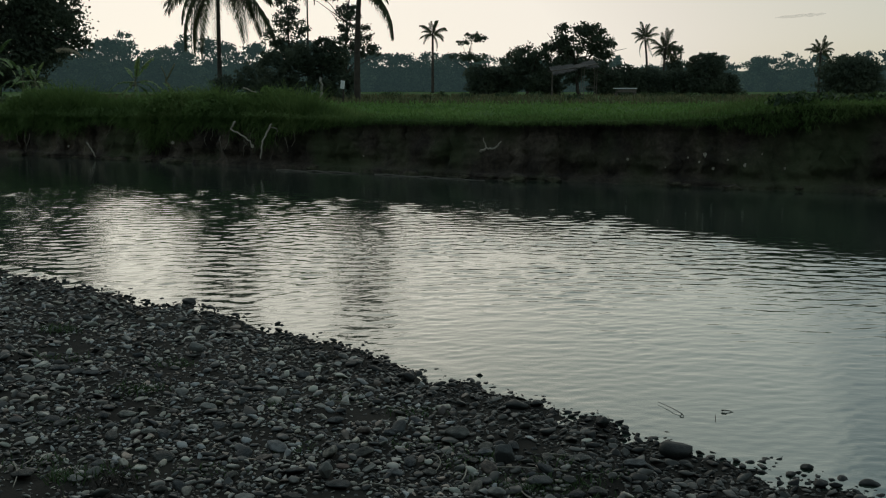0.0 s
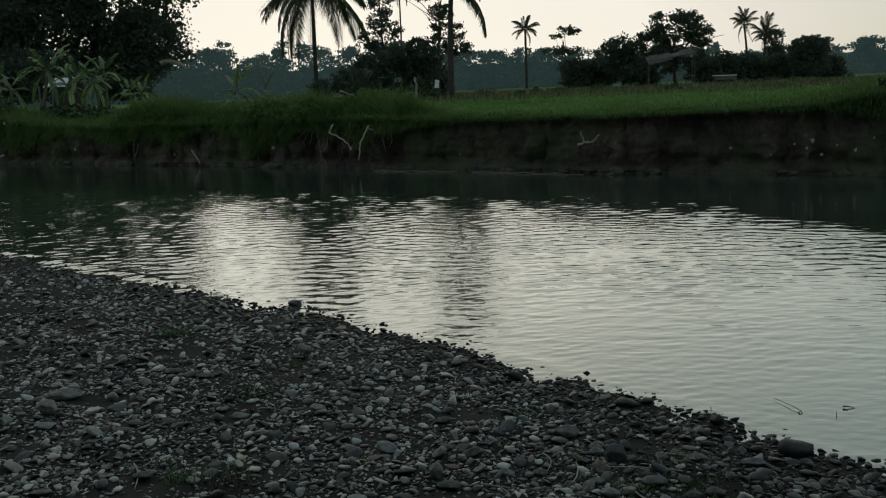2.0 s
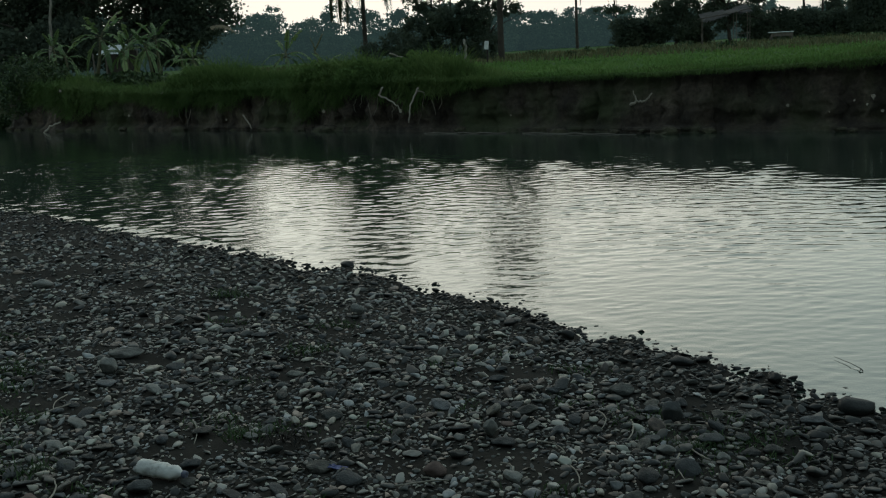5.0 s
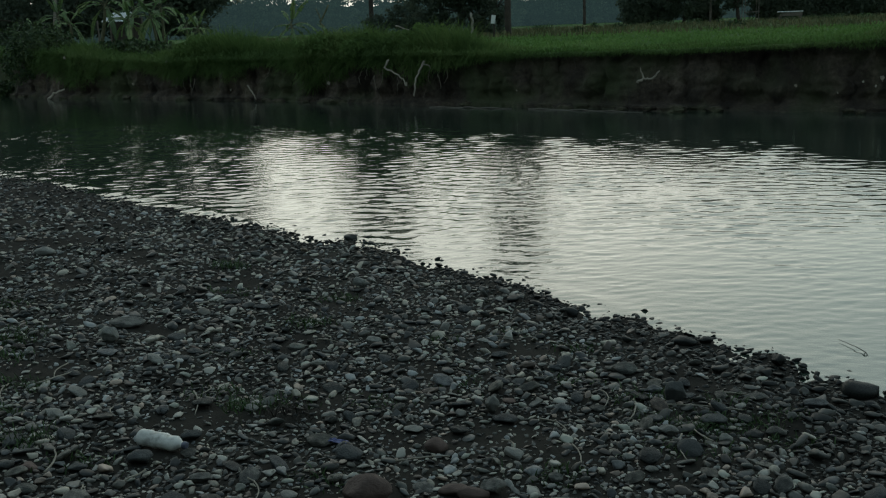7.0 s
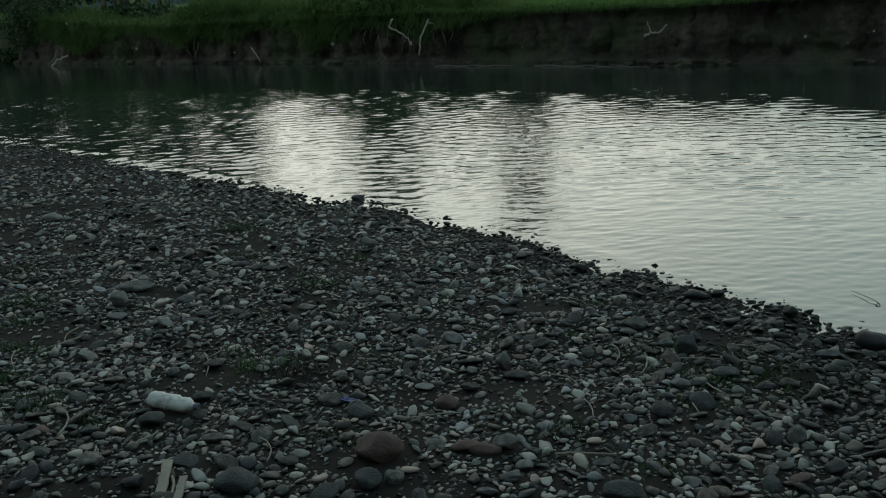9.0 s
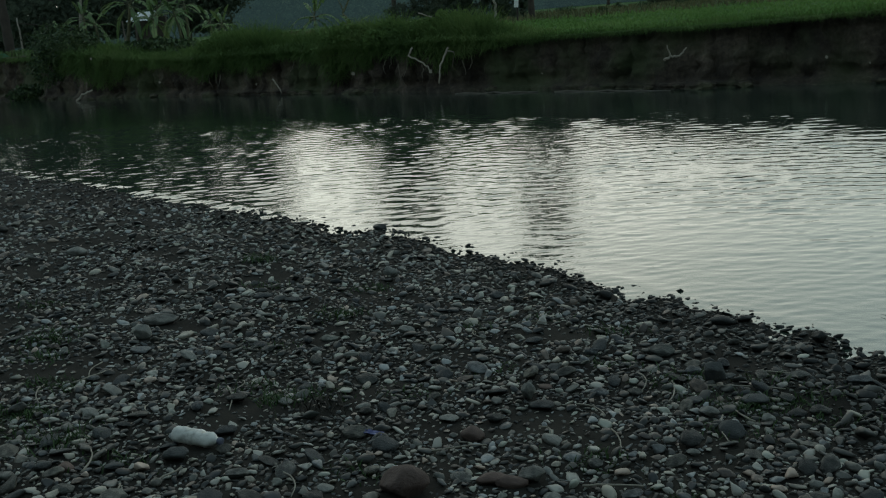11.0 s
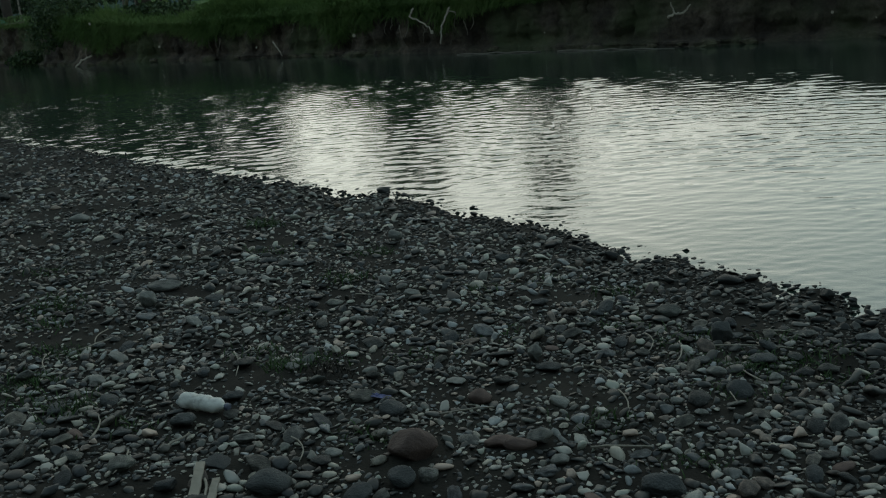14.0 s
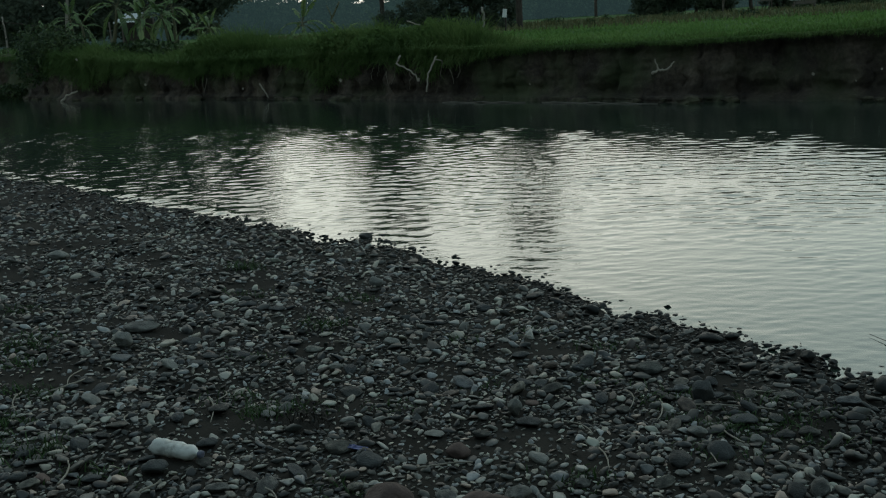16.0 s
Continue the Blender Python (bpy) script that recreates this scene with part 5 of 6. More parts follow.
LANDMARKS = [
    (-0.955, 3.65, (0.098, 0.075, 0.075), 8, M_RED, "large reddish-brown rounded stone on the gravel", 0.55),
    (-0.404, 3.67, (0.036, 0.028, 0.024), 20, M_PALE, "small pale rounded stone on the gravel", 0.3),
    (-1.41, 3.33, (0.080, 0.060, 0.046), 5, M_DARK, "large dark grey rounded stone on the gravel", 0.5),
    (-0.03, 3.47, (0.078, 0.06, 0.046), -8, M_DARK, "large dark grey rounded stone on the gravel", 0.5),
    (-0.945, 3.41, (0.052, 0.045, 0.036), 15, M_DARK, "blue-grey rounded stone on the gravel", 0.35),
    (-0.862, 3.47, (0.040, 0.034, 0.030), 40, M_STONE, "grey rounded stone on the gravel", 0.35),
    (-0.58, 4.70, (0.036, 0.030, 0.044), 0, M_PALE, "pale egg-shaped stone standing on end", 0.15),
    (-0.51, 4.59, (0.062, 0.042, 0.022), -5, M_STONE, "flat grey-brown stone on the gravel", 0.35),
    (0.493, 4.56, (0.034, 0.028, 0.024), 10, M_PALE, "small pale rounded stone on the gravel", 0.3),
    (0.309, 5.04, (0.054, 0.046, 0.056), 0, M_DARK, "dark grey rounded stone standing on edge", 0.2),
    (-1.29, 4.18, (0.062, 0.040, 0.028), 12, M_STONE, "flat pale grey stone on the gravel", 0.35),
    (-1.126, 4.05, (0.060, 0.050, 0.030), -20, M_DARK, "flat dark blue-green stone on the gravel", 0.4),
    (0.241, 4.59, (0.048, 0.03, 0.026), -15, M_PALE, "rough whitish stone on the gravel", 0.3),
    (-1.98, 3.86, (0.056, 0.042, 0.032), 8, M_DARK, "blue-grey rounded stone beside the bottle", 0.35),
    (-4.86, 8.09, (0.090, 0.060, 0.042), 5, M_PALE, "pale flat stone on the gravel", 0.3),
    (-2.975, 5.58, (0.052, 0.045, 0.050), 0, M_PALE, "pale grey upright stone", 0.25),
    (-3.04, 5.92, (0.115, 0.06, 0.034), 15, M_STONE, "long flat grey stone", 0.35),
    (-1.833, 7.24, (0.052, 0.042, 0.038), 0, M_PALE, "pale rounded stone on the gravel", 0.3),
    (0.931, 5.75, (0.042, 0.038, 0.036), 0, M_WET, "wet black rounded stone at the water's edge", 0.15),
    (0.575, 6.15, (0.046, 0.03, 0.022), 20, M_WET, "wet black stone at the water's edge", 0.3),
    (0.446, 6.12, (0.080, 0.045, 0.028), -10, M_WET, "wet dark flat stone at the water's edge", 0.35),
    (0.055, 6.67, (0.030, 0.02, 0.014), 0, M_WET, "wet black stone in the shallows", 0.1),
    (-2.393, 9.22, (0.066, 0.05, 0.034), 10, M_WET, "wet black stone at the water's edge", 0.45),
    (1.254, 5.30, (0.098, 0.070, 0.046), 12, M_WET, "large wet black stone at the water's edge", 0.3),
    (1.91, 5.12, (0.036, 0.028, 0.020), 0, M_WET, "wet black stone in the shallows", 0.0),
    (1.89, 4.88, (0.040, 0.034, 0.022), 30, M_WET, "wet black stone in the shallows", 0.1),
    (2.15, 4.91, (0.055, 0.036, 0.022), -12, M_WET, "wet black stone in the shallows", 0.0),
    (0.86, 5.86, (0.03, 0.02, 0.012), 40, M_WET, "wet black stone in the shallows", 0.1),
    (1.06, 5.74, (0.026, 0.02, 0.014), 0, M_WET, "wet black stone at the water's edge", 0.2),
    (-0.56, 3.755, (0.065, 0.03, 0.026), 3, M_RED, "long brown stone on the gravel", 0.35),
    (-0.485, 3.80, (0.055, 0.04, 0.034), 30, M_STONE, "grey-green broken stone on the gravel", 0.3),
    (-0.64, 3.775, (0.062, 0.034, 0.028), 8, M_RED, "long brownish stone half sunk in sand", 0.4),
    (-0.774, 4.20, (0.050, 0.042, 0.034), -12, M_RED, "rounded brown stone on bare sand", 0.35),
    (-1.4, 5.8, (0.056, 0.040, 0.028), -25, M_PALE, "pale rounded stone on the gravel", 0.3),
    (0.07, 5.45, (0.072, 0.052, 0.032), 22, M_STONE, "grey water-worn stone on the gravel", 0.3),
    (0.57, 3.86, (0.028, 0.020, 0.017), 13, M_PALE, "pale rounded stone on the gravel", 0.3),
    (-1.31, 4.45, (0.035, 0.025, 0.021), 10, M_STONE, "grey water-worn stone on the gravel", 0.3),
    (0.46, 4.76, (0.066, 0.048, 0.025), 7, M_DARK, "dark blue-grey stone on the gravel", 0.3),
    (0.73, 4.66, (0.051, 0.036, 0.023), 4, M_STONE, "grey water-worn stone on the gravel", 0.3),
    (1.0, 5.09, (0.068, 0.049, 0.025), 1, M_STONE, "grey water-worn stone on the gravel", 0.3),
    (-2.61, 5.7, (0.063, 0.045, 0.020), -2, M_DARK, "dark blue-grey stone on the gravel", 0.3),
    (-1.83, 5.62, (0.052, 0.038, 0.018), -5, M_STONE, "grey water-worn stone on the gravel", 0.3),
    (-2.58, 6.56, (0.074, 0.053, 0.022), -8, M_DARK, "dark blue-grey stone on the gravel", 0.3),
    (-2.33, 6.45, (0.061, 0.044, 0.019), -11, M_DARK, "dark blue-grey stone on the gravel", 0.3),
    (-0.25, 4.83, (0.046, 0.033, 0.021), -14, M_STONE, "grey water-worn stone on the gravel", 0.3),
    (-1.22, 6.59, (0.035, 0.025, 0.016), -17, M_STONE, "grey water-worn stone on the gravel", 0.3),
    (-0.97, 6.67, (0.052, 0.038, 0.024), -20, M_DARK, "dark blue-grey stone on the gravel", 0.3),
    (-1.72, 4.51, (0.039, 0.028, 0.014), -23, M_PALE, "pale rounded stone on the gravel", 0.3),
    (-0.63, 5.62, (0.053, 0.038, 0.020), 24, M_DARK, "dark blue-grey stone on the gravel", 0.3),
    (-1.87, 4.14, (0.049, 0.035, 0.022), 21, M_DARK, "dark blue-grey stone on the gravel", 0.3),
    (0.21, 5.18, (0.047, 0.034, 0.019), 18, M_STONE, "grey water-worn stone on the gravel", 0.3),
    (-1.65, 3.72, (0.049, 0.035, 0.018), 15, M_STONE, "grey water-worn stone on the gravel", 0.3),
    (-0.08, 4.87, (0.039, 0.028, 0.015), 12, M_STONE, "grey water-worn stone on the gravel", 0.3),
    (0.05, 4.2, (0.029, 0.021, 0.014), 9, M_PALE, "pale rounded stone on the gravel", 0.3),
    (0.71, 5.1, (0.054, 0.039, 0.020), 6, M_STONE, "grey water-worn stone on the gravel", 0.3),
    (-4.94, 8.21, (0.080, 0.058, 0.026), 3, M_STONE, "grey water-worn stone on the gravel", 0.3),
    (-6.37, 9.25, (0.076, 0.055, 0.040), 0, M_STONE, "grey water-worn stone on the gravel", 0.3),
    (-2.35, 4.14, (0.033, 0.024, 0.013), -3, M_STONE, "grey water-worn stone on the gravel", 0.3),
    (-0.25, 3.98, (0.032, 0.023, 0.018), -6, M_STONE, "grey water-worn stone on the gravel", 0.3),
    (-1.27, 3.65, (0.036, 0.026, 0.014), -9, M_PALE, "pale rounded stone on the gravel", 0.3),
    (0.14, 4.1, (0.029, 0.021, 0.015), -12, M_PALE, "pale rounded stone on the gravel", 0.3),
    (-0.92, 4.43, (0.048, 0.034, 0.014), -15, M_PALE, "pale rounded stone on the gravel", 0.3),
    (-0.76, 5.94, (0.038, 0.027, 0.012), -24, M_PALE, "pale rounded stone on the gravel", 0.3),
]
for i, (x, y, half, yaw, m, label, sink) in enumerate(LANDMARKS):
    stone(x, y, half, yaw, m, label, i, sink)

# All other stones: random, in the camera's view wedge, larger first, none through another.
gr = np.random.default_rng(77)


def in_camera_view(x, y):
    return (x > -0.86 * y + 0.2) & (x < 0.56 * y + 0.4) & (y > 2.3) & (inland(x, y) > -0.38)


N = 380000
y = 2.3 + 15.5 * gr.uniform(0, 1, N) ** 1.25
x = -0.86 * y + 0.2 + gr.uniform(0, 1, N) * (1.42 * y + 0.2)
s = inland(x, y)
coarse = 0.085 + 0.07 * smooth(2.2, 0.4, s) + 0.05 * waves2(x, y, 52, 2.4, 2) - 0.04 * smooth(-0.9, -2.4, x) * smooth(5.6, 4.2, y)
size = np.where(gr.uniform(0, 1, N) > coarse, np.exp(gr.normal(math.log(0.0092), 0.45, N)), np.exp(gr.normal(math.log(0.020), 0.40, N))).clip(0.0036, 0.062)
bare = waves2(x, y, 50, 1.3, 3) * smooth(0.15, 0.9, s)
for px, py, pa, pb in ((-0.87, 4.27, 0.30, 0.13), (-0.15, 3.55, 0.35, 0.10), (0.62, 5.25, 0.40, 0.10), (-1.46, 4.45, 0.14, 0.08), (-3.2, 4.9, 0.4, 0.15)):
    bare = bare + 1.4 * np.exp(-((x - px) / pa) ** 2 - ((y - py) / pb) ** 2)
ok = in_camera_view(x, y) & (size > 0.00145 * np.hypot(x, y - 0.3))
ok &= ~((bare > 0.42) & (size < 0.034) & (gr.uniform(0, 1, N) < np.where(bare > 0.85, 0.88, 0.72)))
ok &= gr.uniform(0, 1, N) < np.interp(s, [-0.38, -0.2, -0.05, 0.02], [0.10, 0.30, 0.75, 1.0])
x, y, size, s = x[ok], y[ok], size[ok], s[ok]
order = np.argsort(-size)
x, y, size, s = x[order], y[order], size[order], s[order]
taken, picked = {}, []
for lx, ly, half, *_ in LANDMARKS:
    taken.setdefault((int(lx // 0.2), int(ly // 0.2)), []).append((lx, ly, half[0]))
taken.setdefault((int(-1.97 // 0.2), int(4.07 // 0.2)), []).append((-1.945, 4.01, 0.11))
for i in range(len(x)):
    cx, cy = int(x[i] // 0.2), int(y[i] // 0.2)
    free = True
    for gx_ in (cx - 1, cx, cx + 1):
        for gy_ in (cy - 1, cy, cy + 1):
            for ox, oy, orad in taken.get((gx_, gy_), ()):
                if (x[i] - ox) ** 2 + (y[i] - oy) ** 2 < ((size[i] + orad) * 0.80) ** 2:
                    free = False
                    break
            if not free:
                break
        if not free:
            break
    if free:
        taken.setdefault((cx, cy), []).append((x[i], y[i], size[i]))
        picked.append(i)
x, y, size, s = x[picked], y[picked], size[picked], s[picked]
n = len(x)
half = np.stack([size, size * gr.uniform(0.55, 0.95, n), size * gr.uniform(0.22, 0.50, n)], 1)
yaw, roll, tip = gr.uniform(0, 6.28, n), gr.normal(0, 0.26, n), gr.normal(0, 0.26, n)
z = gravel_z(x, y) + half[:, 2] * gr.uniform(0.35, 1.05, n)
wet = s + 0.10 * waves2(x, y, 51, 0.7, 2) < 0.17
damp = ~wet & (s + 0.35 * waves2(x, y, 53, 0.9, 2) + 0.22 * gr.normal(0, 1, n) < 0.25 + 0.85 * smooth(-0.8, 1.0, x))
edge = s < 0.2
half[edge] *= (0.9, 0.9, 0.8) * np.minimum(1.1, 0.04 / size[edge])[:, None]
z[edge] -= half[edge, 2] * 0.25

# The larger ones near the walker, each a thing of its own.
single = np.flatnonzero((size > 0.024) & (y < 5.6) & ~wet & ~damp)[:255]
is_single = np.zeros(n, bool)
is_single[single] = True
for i in single:
    kind = gr.integers(0, 12)
    m, label = ((M_PALE, "pale rounded river stone on the gravel") if kind == 0 else (M_DARK, "dark blue-grey river stone on the gravel") if kind < 4
                else (M_RED, "brownish river stone on the gravel") if kind == 4 else (M_STONE, "grey water-worn river stone on the gravel"))
    ob = new("stone", STONE_MESHES[m.name][int(i) % len(FINE)])
    ob.matrix_basis = pose(x[i], y[i], z[i], math.degrees(roll[i]), math.degrees(tip[i]), math.degrees(yaw[i])) @ Matrix.Diagonal((*half[i], 1))
    tagged(ob, label, "stone", "loose stones on the gravel bar")


def pebble_mesh(name, idx, shapes, material, shade=True):
    vs, fs, count = [], [], 0
    kinds = gr.integers(0, len(shapes), len(idx))
    for k, (sv, sf) in enumerate(shapes):
        j = idx[kinds == k]
        if not len(j):
            continue
        p = sv[None] * half[j][:, None]
        cr, sr, ct, st = np.cos(roll[j]), np.sin(roll[j]), np.cos(tip[j]), np.sin(tip[j])
        px, py, pz = p[..., 0], p[..., 1] * cr[:, None] - p[..., 2] * sr[:, None], p[..., 1] * sr[:, None] + p[..., 2] * cr[:, None]
        px, pz = px * ct[:, None] + pz * st[:, None], -px * st[:, None] + pz * ct[:, None]
        c, sn = np.cos(yaw[j])[:, None], np.sin(yaw[j])[:, None]
        q = np.stack([px * c - py * sn + x[j][:, None], px * sn + py * c + y[j][:, None], pz + z[j][:, None]], -1)
        vs.append(q.reshape(-1, 3))
        fs.append((np.arange(len(j))[:, None, None] * len(sv) + sf[None]).reshape(-1, 3) + count)
        count += len(j) * len(sv)
    return mesh_of(name, np.vstack(vs), np.vstack(fs), material, shade)


rest = ~is_single
apparent_size = size / np.hypot(x, y - 0.3)
big = apparent_size > 0.0043
tagged(new("pebbles", pebble_mesh("pebbles", np.flatnonzero(rest & big & ~wet & ~damp), SHAPES, M_PEBBLES)), "grey water-worn pebbles of the gravel bar", "pebbles", kind="stuff")
tagged(new("gravel", pebble_mesh("gravel", np.flatnonzero(rest & ~big & ~wet & ~damp), CHIPS, M_PEBBLES, False)), "fine grey gravel between the pebbles", "gravel", kind="stuff")
tagged(new("damp_pebbles", pebble_mesh("damp_pebbles", np.flatnonzero(rest & damp), SHAPES, M_DAMP)), "damp dark grey pebbles near the water", "pebbles", kind="stuff")
tagged(new("wet_pebbles", pebble_mesh("wet_pebbles", np.flatnonzero(rest & wet), SHAPES, M_WET)), "wet black pebbles along the water's edge", "pebbles", kind="stuff")

# Sparser pebbles on the bar outside the camera's view wedge.
m2 = 13000
x2, y2 = gr.normal(-1.0, 4.2, m2), gr.normal(0.6, 3.6, m2)
out = (inland(x2, y2) > 0.1) & ~in_camera_view(x2, y2)
x, y = x2[out], y2[out]
n = len(x)
size = np.exp(gr.normal(math.log(0.021), 0.45, n)).clip(0.010, 0.07)
half = np.stack([size, size * gr.uniform(0.58, 0.95, n), size * gr.uniform(0.3, 0.6, n)], 1)
yaw, roll, tip = gr.uniform(0, 6.28, n), gr.normal(0, 0.16, n), gr.normal(0, 0.16, n)
z = gravel_z(x, y) + half[:, 2] * 0.5
tagged(new("pebbles", pebble_mesh("pebbles", np.arange(n), CHIPS, M_PEBBLES)), "scattered grey pebbles on the gravel bar", "pebbles", kind="stuff")

# ---- litter and sticks on the gravel ----
def bottle(x, y, yaw):
    """An empty clear plastic bottle, crushed and dusty, lying on its side; its length runs along +x."""
    z = float(gravel_z(np.array(x), np.array(y))) + 0.036
    root = empty("plastic_bottle", pose(x, y, z, 25, 3, yaw), "crushed cloudy plastic bottle lying on the gravel", "bottle")
    prof = [(-0.115, 0.020), (-0.117, 0.030), (-0.108, 0.036), (-0.09, 0.035), (-0.07, 0.036), (-0.05, 0.034), (-0.03, 0.036), (-0.01, 0.034),
            (0.01, 0.036), (0.03, 0.033), (0.05, 0.036), (0.068, 0.033), (0.085, 0.024), (0.098, 0.015), (0.106, 0.013), (0.112, 0.013)]
    sides = 20
    a = np.linspace(0, 2 * np.pi, sides, endpoint=False)
    v = []
    for px, pr in prof:
        dent = 1 + 0.05 * np.sin(3 * a + px * 90) * (abs(px) < 0.1) - 0.22 * np.exp(-((px - 0.045) / 0.022) ** 2) * np.maximum(np.sin(a + 0.3), 0) ** 2 - 0.30 * np.exp(-((px + 0.055) / 0.024) ** 2) * np.maximum(np.sin(a - 0.5), 0) ** 2
        v.append(np.stack([np.full(sides, px) + 0.004 * np.sin(2 * a) * (abs(px) < 0.09), np.cos(a) * pr * dent * 1.06, np.sin(a) * pr * dent * 0.94], 1))
    v = np.vstack(v)
    f = np.array([(i * sides + j, i * sides + (j + 1) % sides, (i + 1) * sides + (j + 1) % sides, (i + 1) * sides + j) for i in range(len(prof) - 1) for j in range(sides)])
    tri = tri_quads(f)
    v = np.vstack([v, (-0.108, 0, 0), (0.112, 0, 0)])
    caps = [(len(v) - 2, (j + 1) % sides, j) for j in range(sides)] + [(len(v) - 1, (len(prof) - 1) * sides + j, (len(prof) - 1) * sides + (j + 1) % sides) for j in range(sides)]
    part("body", mesh_of("body", v, np.vstack([tri, caps]), M_PLASTIC), root, "cloudy dented plastic body")
    line = [(0.108, 0, 0), (0.110, 0, 0), (0.120, 0, 0), (0.1265, 0, 0), (0.128, 0, 0)]
    part("cap", tube_mesh("cap", line, [0.0150, 0.0165, 0.0165, 0.0155, 0.010], M_CAP, 18), root, "dull blue screw cap")
    return root


bottle(-1.945, 4.01, -13)


def stick(label, a, b2, ra, rb, material, bend=0.01, seed=0, category="stick"):
    pa = (*a, float(gravel_z(np.array(a[0]), np.array(a[1]))) + ra + 0.012)
    pb = (*b2, float(gravel_z(np.array(b2[0]), np.array(b2[1]))) + rb + 0.014)
    line = bent_line(pa, pb, (bend, bend * 0.4, 0.004), 9, seed, ra * 0.25)
    c = line.mean(0)
    ob = new("stick", tube_mesh("stick", line - c, np.linspace(ra, rb, 9), material, 7))
    ob.location = c
    return tagged(ob, label, category, "dry sticks on the gravel")


def slat(label, a, b2, width, thick, yaw_extra=0.0, tilt=0.0):
    ax, ay, bx_, by_ = *a, *b2
    length, yaw_ = math.hypot(bx_ - ax, by_ - ay), math.degrees(math.atan2(by_ - ay, bx_ - ax))
    cx, cy = (ax + bx_) / 2, (ay + by_) / 2
    bm = rounded_box((length, width, thick), thick * 0.25)
    bmesh.ops.subdivide_edges(bm, edges=[e for e in bm.edges if abs(e.verts[0].co.x - e.verts[1].co.x) > length * 0.5], cuts=8, use_grid_fill=True)
    for vv in bm.verts:
        vv.co.z += 0.006 * math.sin(vv.co.x * 18) + 0.3 * thick * noise.noise(vv.co * 40)
        vv.co.y += 0.12 * width * noise.noise(vv.co * 22)
    ob = new("wood_slat", bm_mesh("wood_slat", bm, M_SLAT))
    ob.matrix_basis = pose(cx, cy, float(gravel_z(np.array(cx), np.array(cy))) + 0.026, 0, tilt, yaw_)
    return tagged(ob, label, "wood piece", "split wood on the gravel")


slat("pale split wooden slat lying on the stones", (-1.625, 3.14), (-1.715, 3.445), 0.036, 0.010)
slat("short pale split wooden slat", (-1.565, 3.16), (-1.605, 3.32), 0.028, 0.010)
stick("thin pale stick lying across a slat", (-1.69, 3.38), (-1.60, 3.16), 0.007, 0.005, M_SLAT, 0.02, 1)
stick("straight pale dry stick on the sand", (-0.293, 3.777), (-0.06, 3.789), 0.005, 0.004, M_SLAT, 0.0, 2)
stick("thin dry twig on the gravel", (0.20, 4.93), (0.62, 4.90), 0.004, 0.003, M_SLAT, 0.02, 3)
stick("thin dry twig on the gravel", (0.10, 5.0), (0.07, 4.72), 0.005, 0.003, M_SLAT, 0.02, 4)
stick("thin dry twig on the gravel", (0.43, 4.50), (0.36, 4.68), 0.005, 0.003, M_SLAT, -0.02, 5)
stick("bent dry twig on the gravel", (-1.97, 3.62), (-1.92, 3.78), 0.005, 0.003, M_SLAT, 0.03, 6)
stick("bent dry twig on the gravel", (-2.28, 3.64), (-2.36, 3.86), 0.005, 0.003, M_SLAT, 0.02, 7)
stick("bent dry twig on the gravel", (-2.95, 4.72), (-2.88, 5.0), 0.005, 0.003, M_SLAT, 0.02, 8)
stick("thin brown twig on bare sand", (-0.92, 4.02), (-0.70, 4.10), 0.004, 0.003, M_SLAT, 0.02, 9)
stick("bent dry twig on the gravel", (-0.50, 4.33), (-0.44, 4.22), 0.004, 0.003, M_SLAT, 0.02, 10)

for i, (a, b2) in enumerate((
        ((-0.06, 5.08), (-0.05, 4.87)), ((0.30, 4.57), (0.30, 4.20)), ((-2.11, 4.75), (-1.96, 4.40)), ((-2.06, 4.83), (-2.05, 4.66)), ((-3.00, 5.12), (-2.92, 4.84)),
        ((-2.09, 3.59), (-2.03, 3.36)), ((-1.48, 3.75), (-1.37, 3.54)), ((-1.00, 5.78), (-0.92, 5.65)), ((-0.19, 4.32), (-0.15, 4.07)), ((-0.35, 4.64), (-0.22, 4.47)),
        ((-3.11, 4.72), (-2.95, 4.42)), ((-0.74, 6.04), (-0.58, 5.96)), ((0.56, 5.16), (0.70, 5.05)), ((-2.33, 4.31), (-2.35, 4.47)), ((-1.75, 5.76), (-1.60, 5.71)))):
    stick("thin bleached plant stalk lying over stones", a, b2, 0.0042, 0.0022, M_SLAT, (0.03, -0.025, 0.015)[i % 3], 20 + i, "stalk")

bm = bmesh.new()
bmesh.ops.create_grid(bm, x_segments=10, y_segments=5, size=0.5)
for vv in bm.verts:
    vv.co = Vector((vv.co.x * 0.085, vv.co.y * 0.03, 0.010 * noise.noise(Vector((vv.co.x * 5, vv.co.y * 4, 1.0)))))
ext = bmesh.ops.extrude_face_region(bm, geom=bm.faces[:])
bmesh.ops.translate(bm, vec=(0, 0, 0.003), verts=[g for g in ext["geom"] if isinstance(g, bmesh.types.BMVert)])
ob = new("plastic_scrap", bm_mesh("plastic_scrap", bm, M_SCRAP))
ob.matrix_basis = pose(-1.205, 4.175, float(gravel_z(np.array(-1.205), np.array(4.175))) + 0.016, 6, 4, -12)
tagged(ob, "crumpled blue plastic wrapper scrap among stones", "litter")

clumps = {0: [], 1: []}
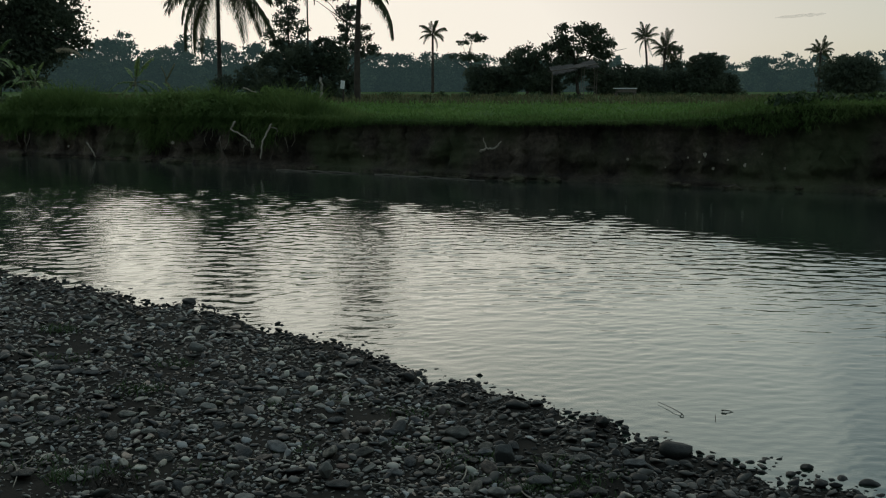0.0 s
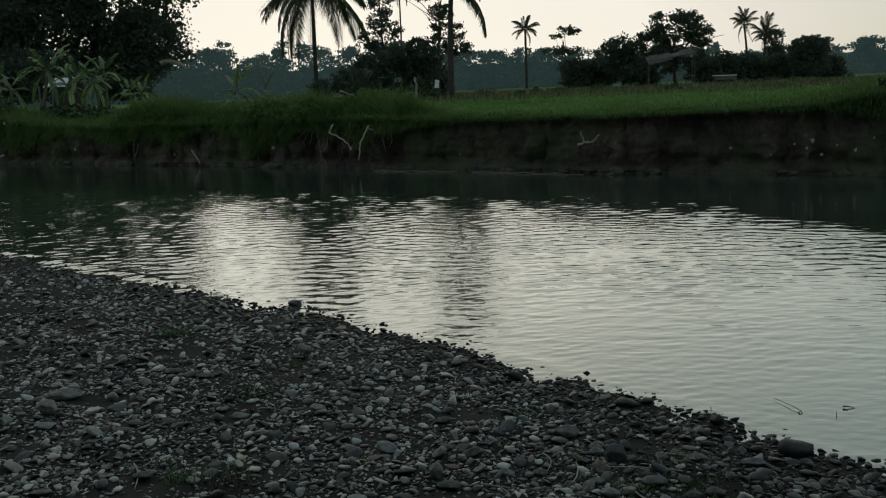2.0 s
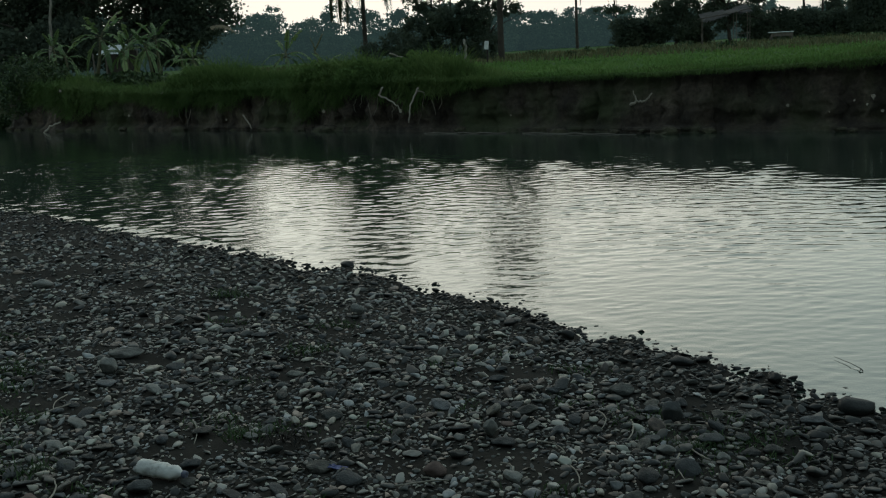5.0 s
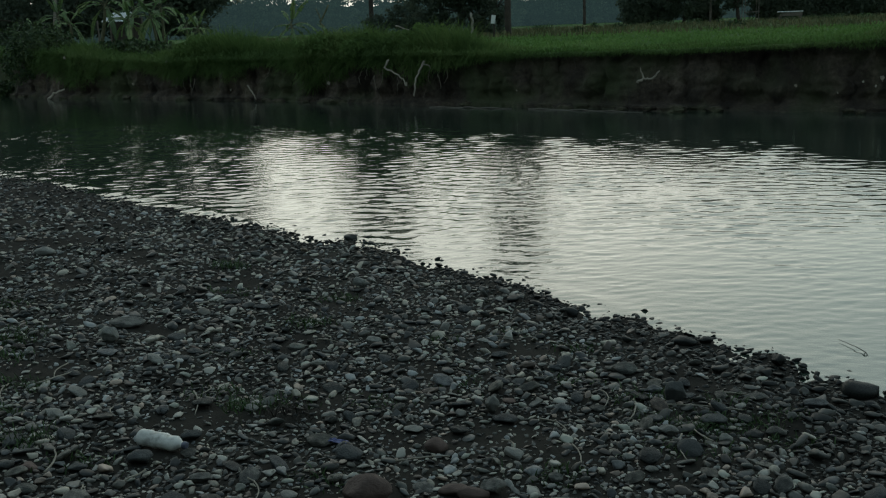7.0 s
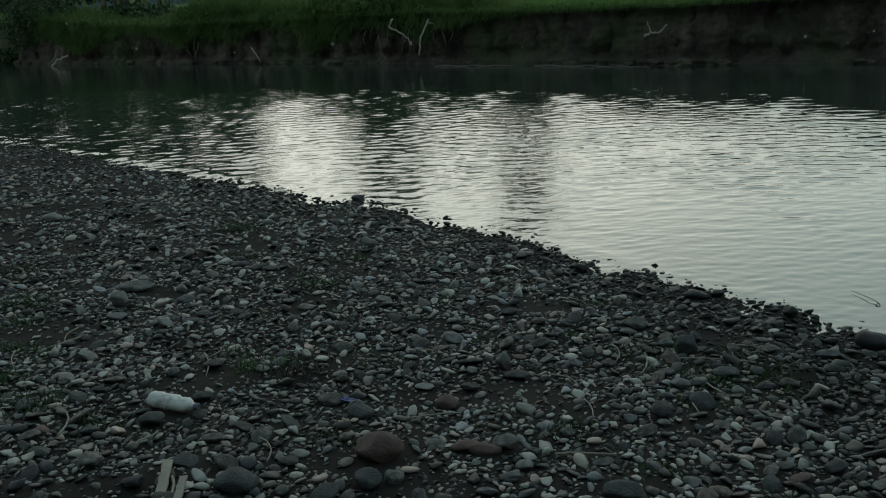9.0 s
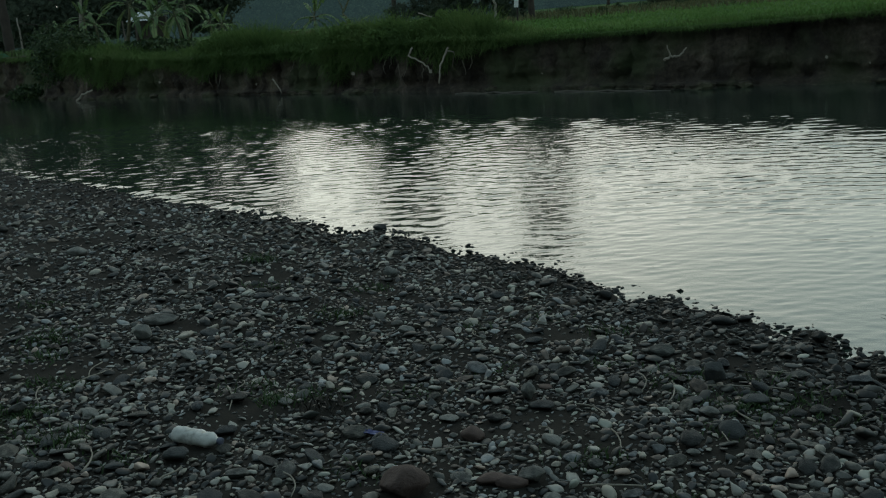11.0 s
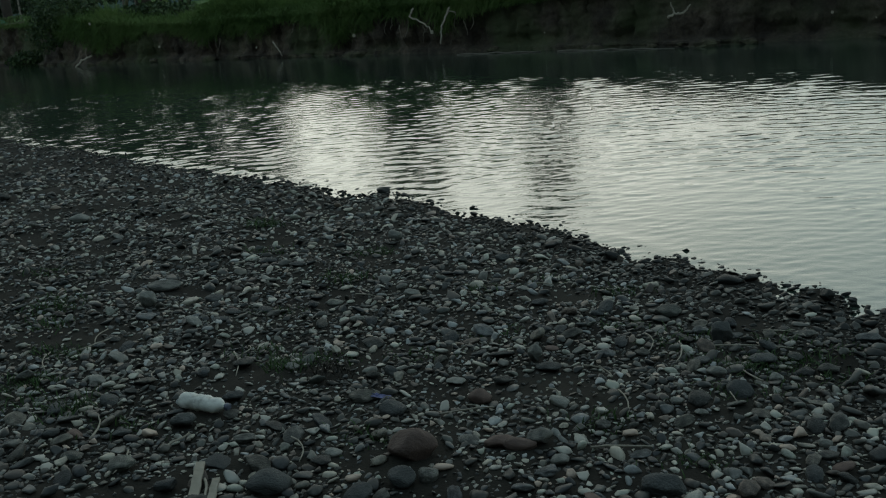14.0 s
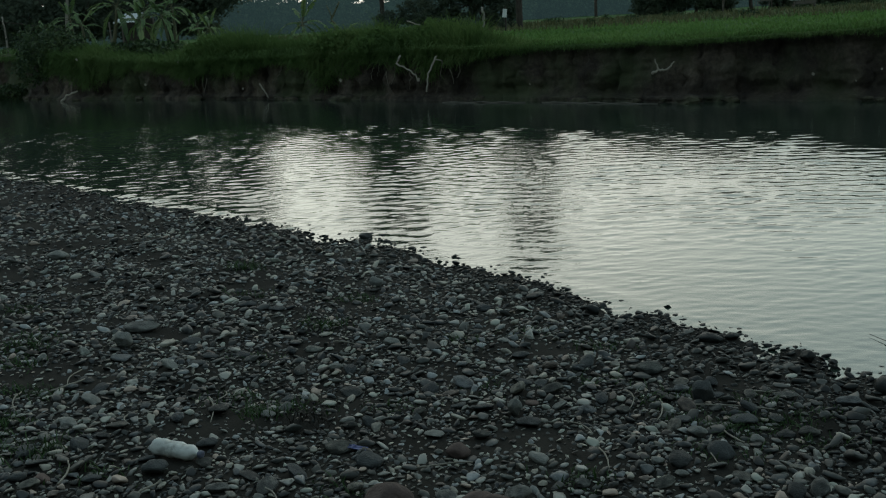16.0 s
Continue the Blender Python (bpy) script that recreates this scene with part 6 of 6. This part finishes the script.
# ---- sparse weeds growing in the gravel ----
for i, (wx, wy, count, tall, dead) in enumerate(((-1.62, 4.62, 34, 0.05, 0), (-1.50, 4.50, 40, 0.06, 1), (-1.95, 4.75, 26, 0.05, 0), (-3.4, 5.2, 30, 0.06, 0), (-4.1, 6.3, 30, 0.06, 0),
                                               (-2.9, 4.1, 26, 0.05, 0), (0.45, 4.72, 34, 0.05, 0), (0.55, 5.05, 18, 0.05, 0), (0.75, 4.55, 22, 0.045, 0), (-0.25, 4.0, 26, 0.05, 0),
                                               (-1.75, 4.48, 14, 0.08, 0), (0.1, 5.05, 16, 0.07, 0), (-3.0, 3.9, 22, 0.05, 0), (-1.0, 5.9, 20, 0.05, 0), (-0.62, 6.1, 18, 0.05, 0), (-2.7, 6.9, 22, 0.06, 0), (0.30, 4.38, 50, 0.03, 0), (0.62, 4.75, 50, 0.03, 0), (0.20, 4.80, 40, 0.03, 0), (0.85, 4.95, 30, 0.03, 0),
                                               (-0.2, 5.3, 36, 0.03, 0), (-0.75, 5.1, 30, 0.03, 0), (-2.1, 5.4, 36, 0.03, 0), (-3.6, 5.7, 50, 0.04, 0), (-3.9, 5.1, 40, 0.04, 0), (-1.2, 4.75, 30, 0.03, 0),
                                               (-2.56, 3.99, 50, 0.07, 0), (-3.05, 4.73, 50, 0.05, 0), (0.42, 4.66, 40, 0.05, 0), (-3.07, 7.82, 70, 0.07, 0), (-1.91, 6.14, 50, 0.06, 0), (-1.73, 4.56, 34, 0.05, 0), (-3.58, 5.48, 60, 0.05, 0),
                                               (-2.97, 4.30, 60, 0.05, 0), (-0.18, 5.93, 40, 0.05, 0), (-1.89, 6.85, 40, 0.05, 0), (0.66, 4.79, 30, 0.04, 0), (-2.24, 3.81, 30, 0.04, 0), (0.07, 3.68, 30, 0.04, 0), (-1.16, 3.80, 30, 0.04, 0))):
    r = np.random.default_rng(500 + i)
    count = int(count * 2.2)
    bx_, by_ = wx + r.normal(0, 0.09, count), wy + r.normal(0, 0.06, count)
    bh = tall * r.uniform(0.5, 1.3, count)
    v, f = blades(bx_, by_, gravel_z(bx_, by_) - 0.004, bh, np.full(count, 0.007), r.uniform(0.3, 1.3, count), r.uniform(0, 6.28, count), 600 + i)
    clumps[dead].append((v, f))
for dead, label in ((0, "small green weeds sprouting from the gravel"), (1, "clump of dark withered weed in the gravel")):
    v, f = join(clumps[dead])
    tagged(new("weeds", mesh_of("weeds", v, f, M_BARK if dead else M_WEED)), label, "weeds", kind="stuff")
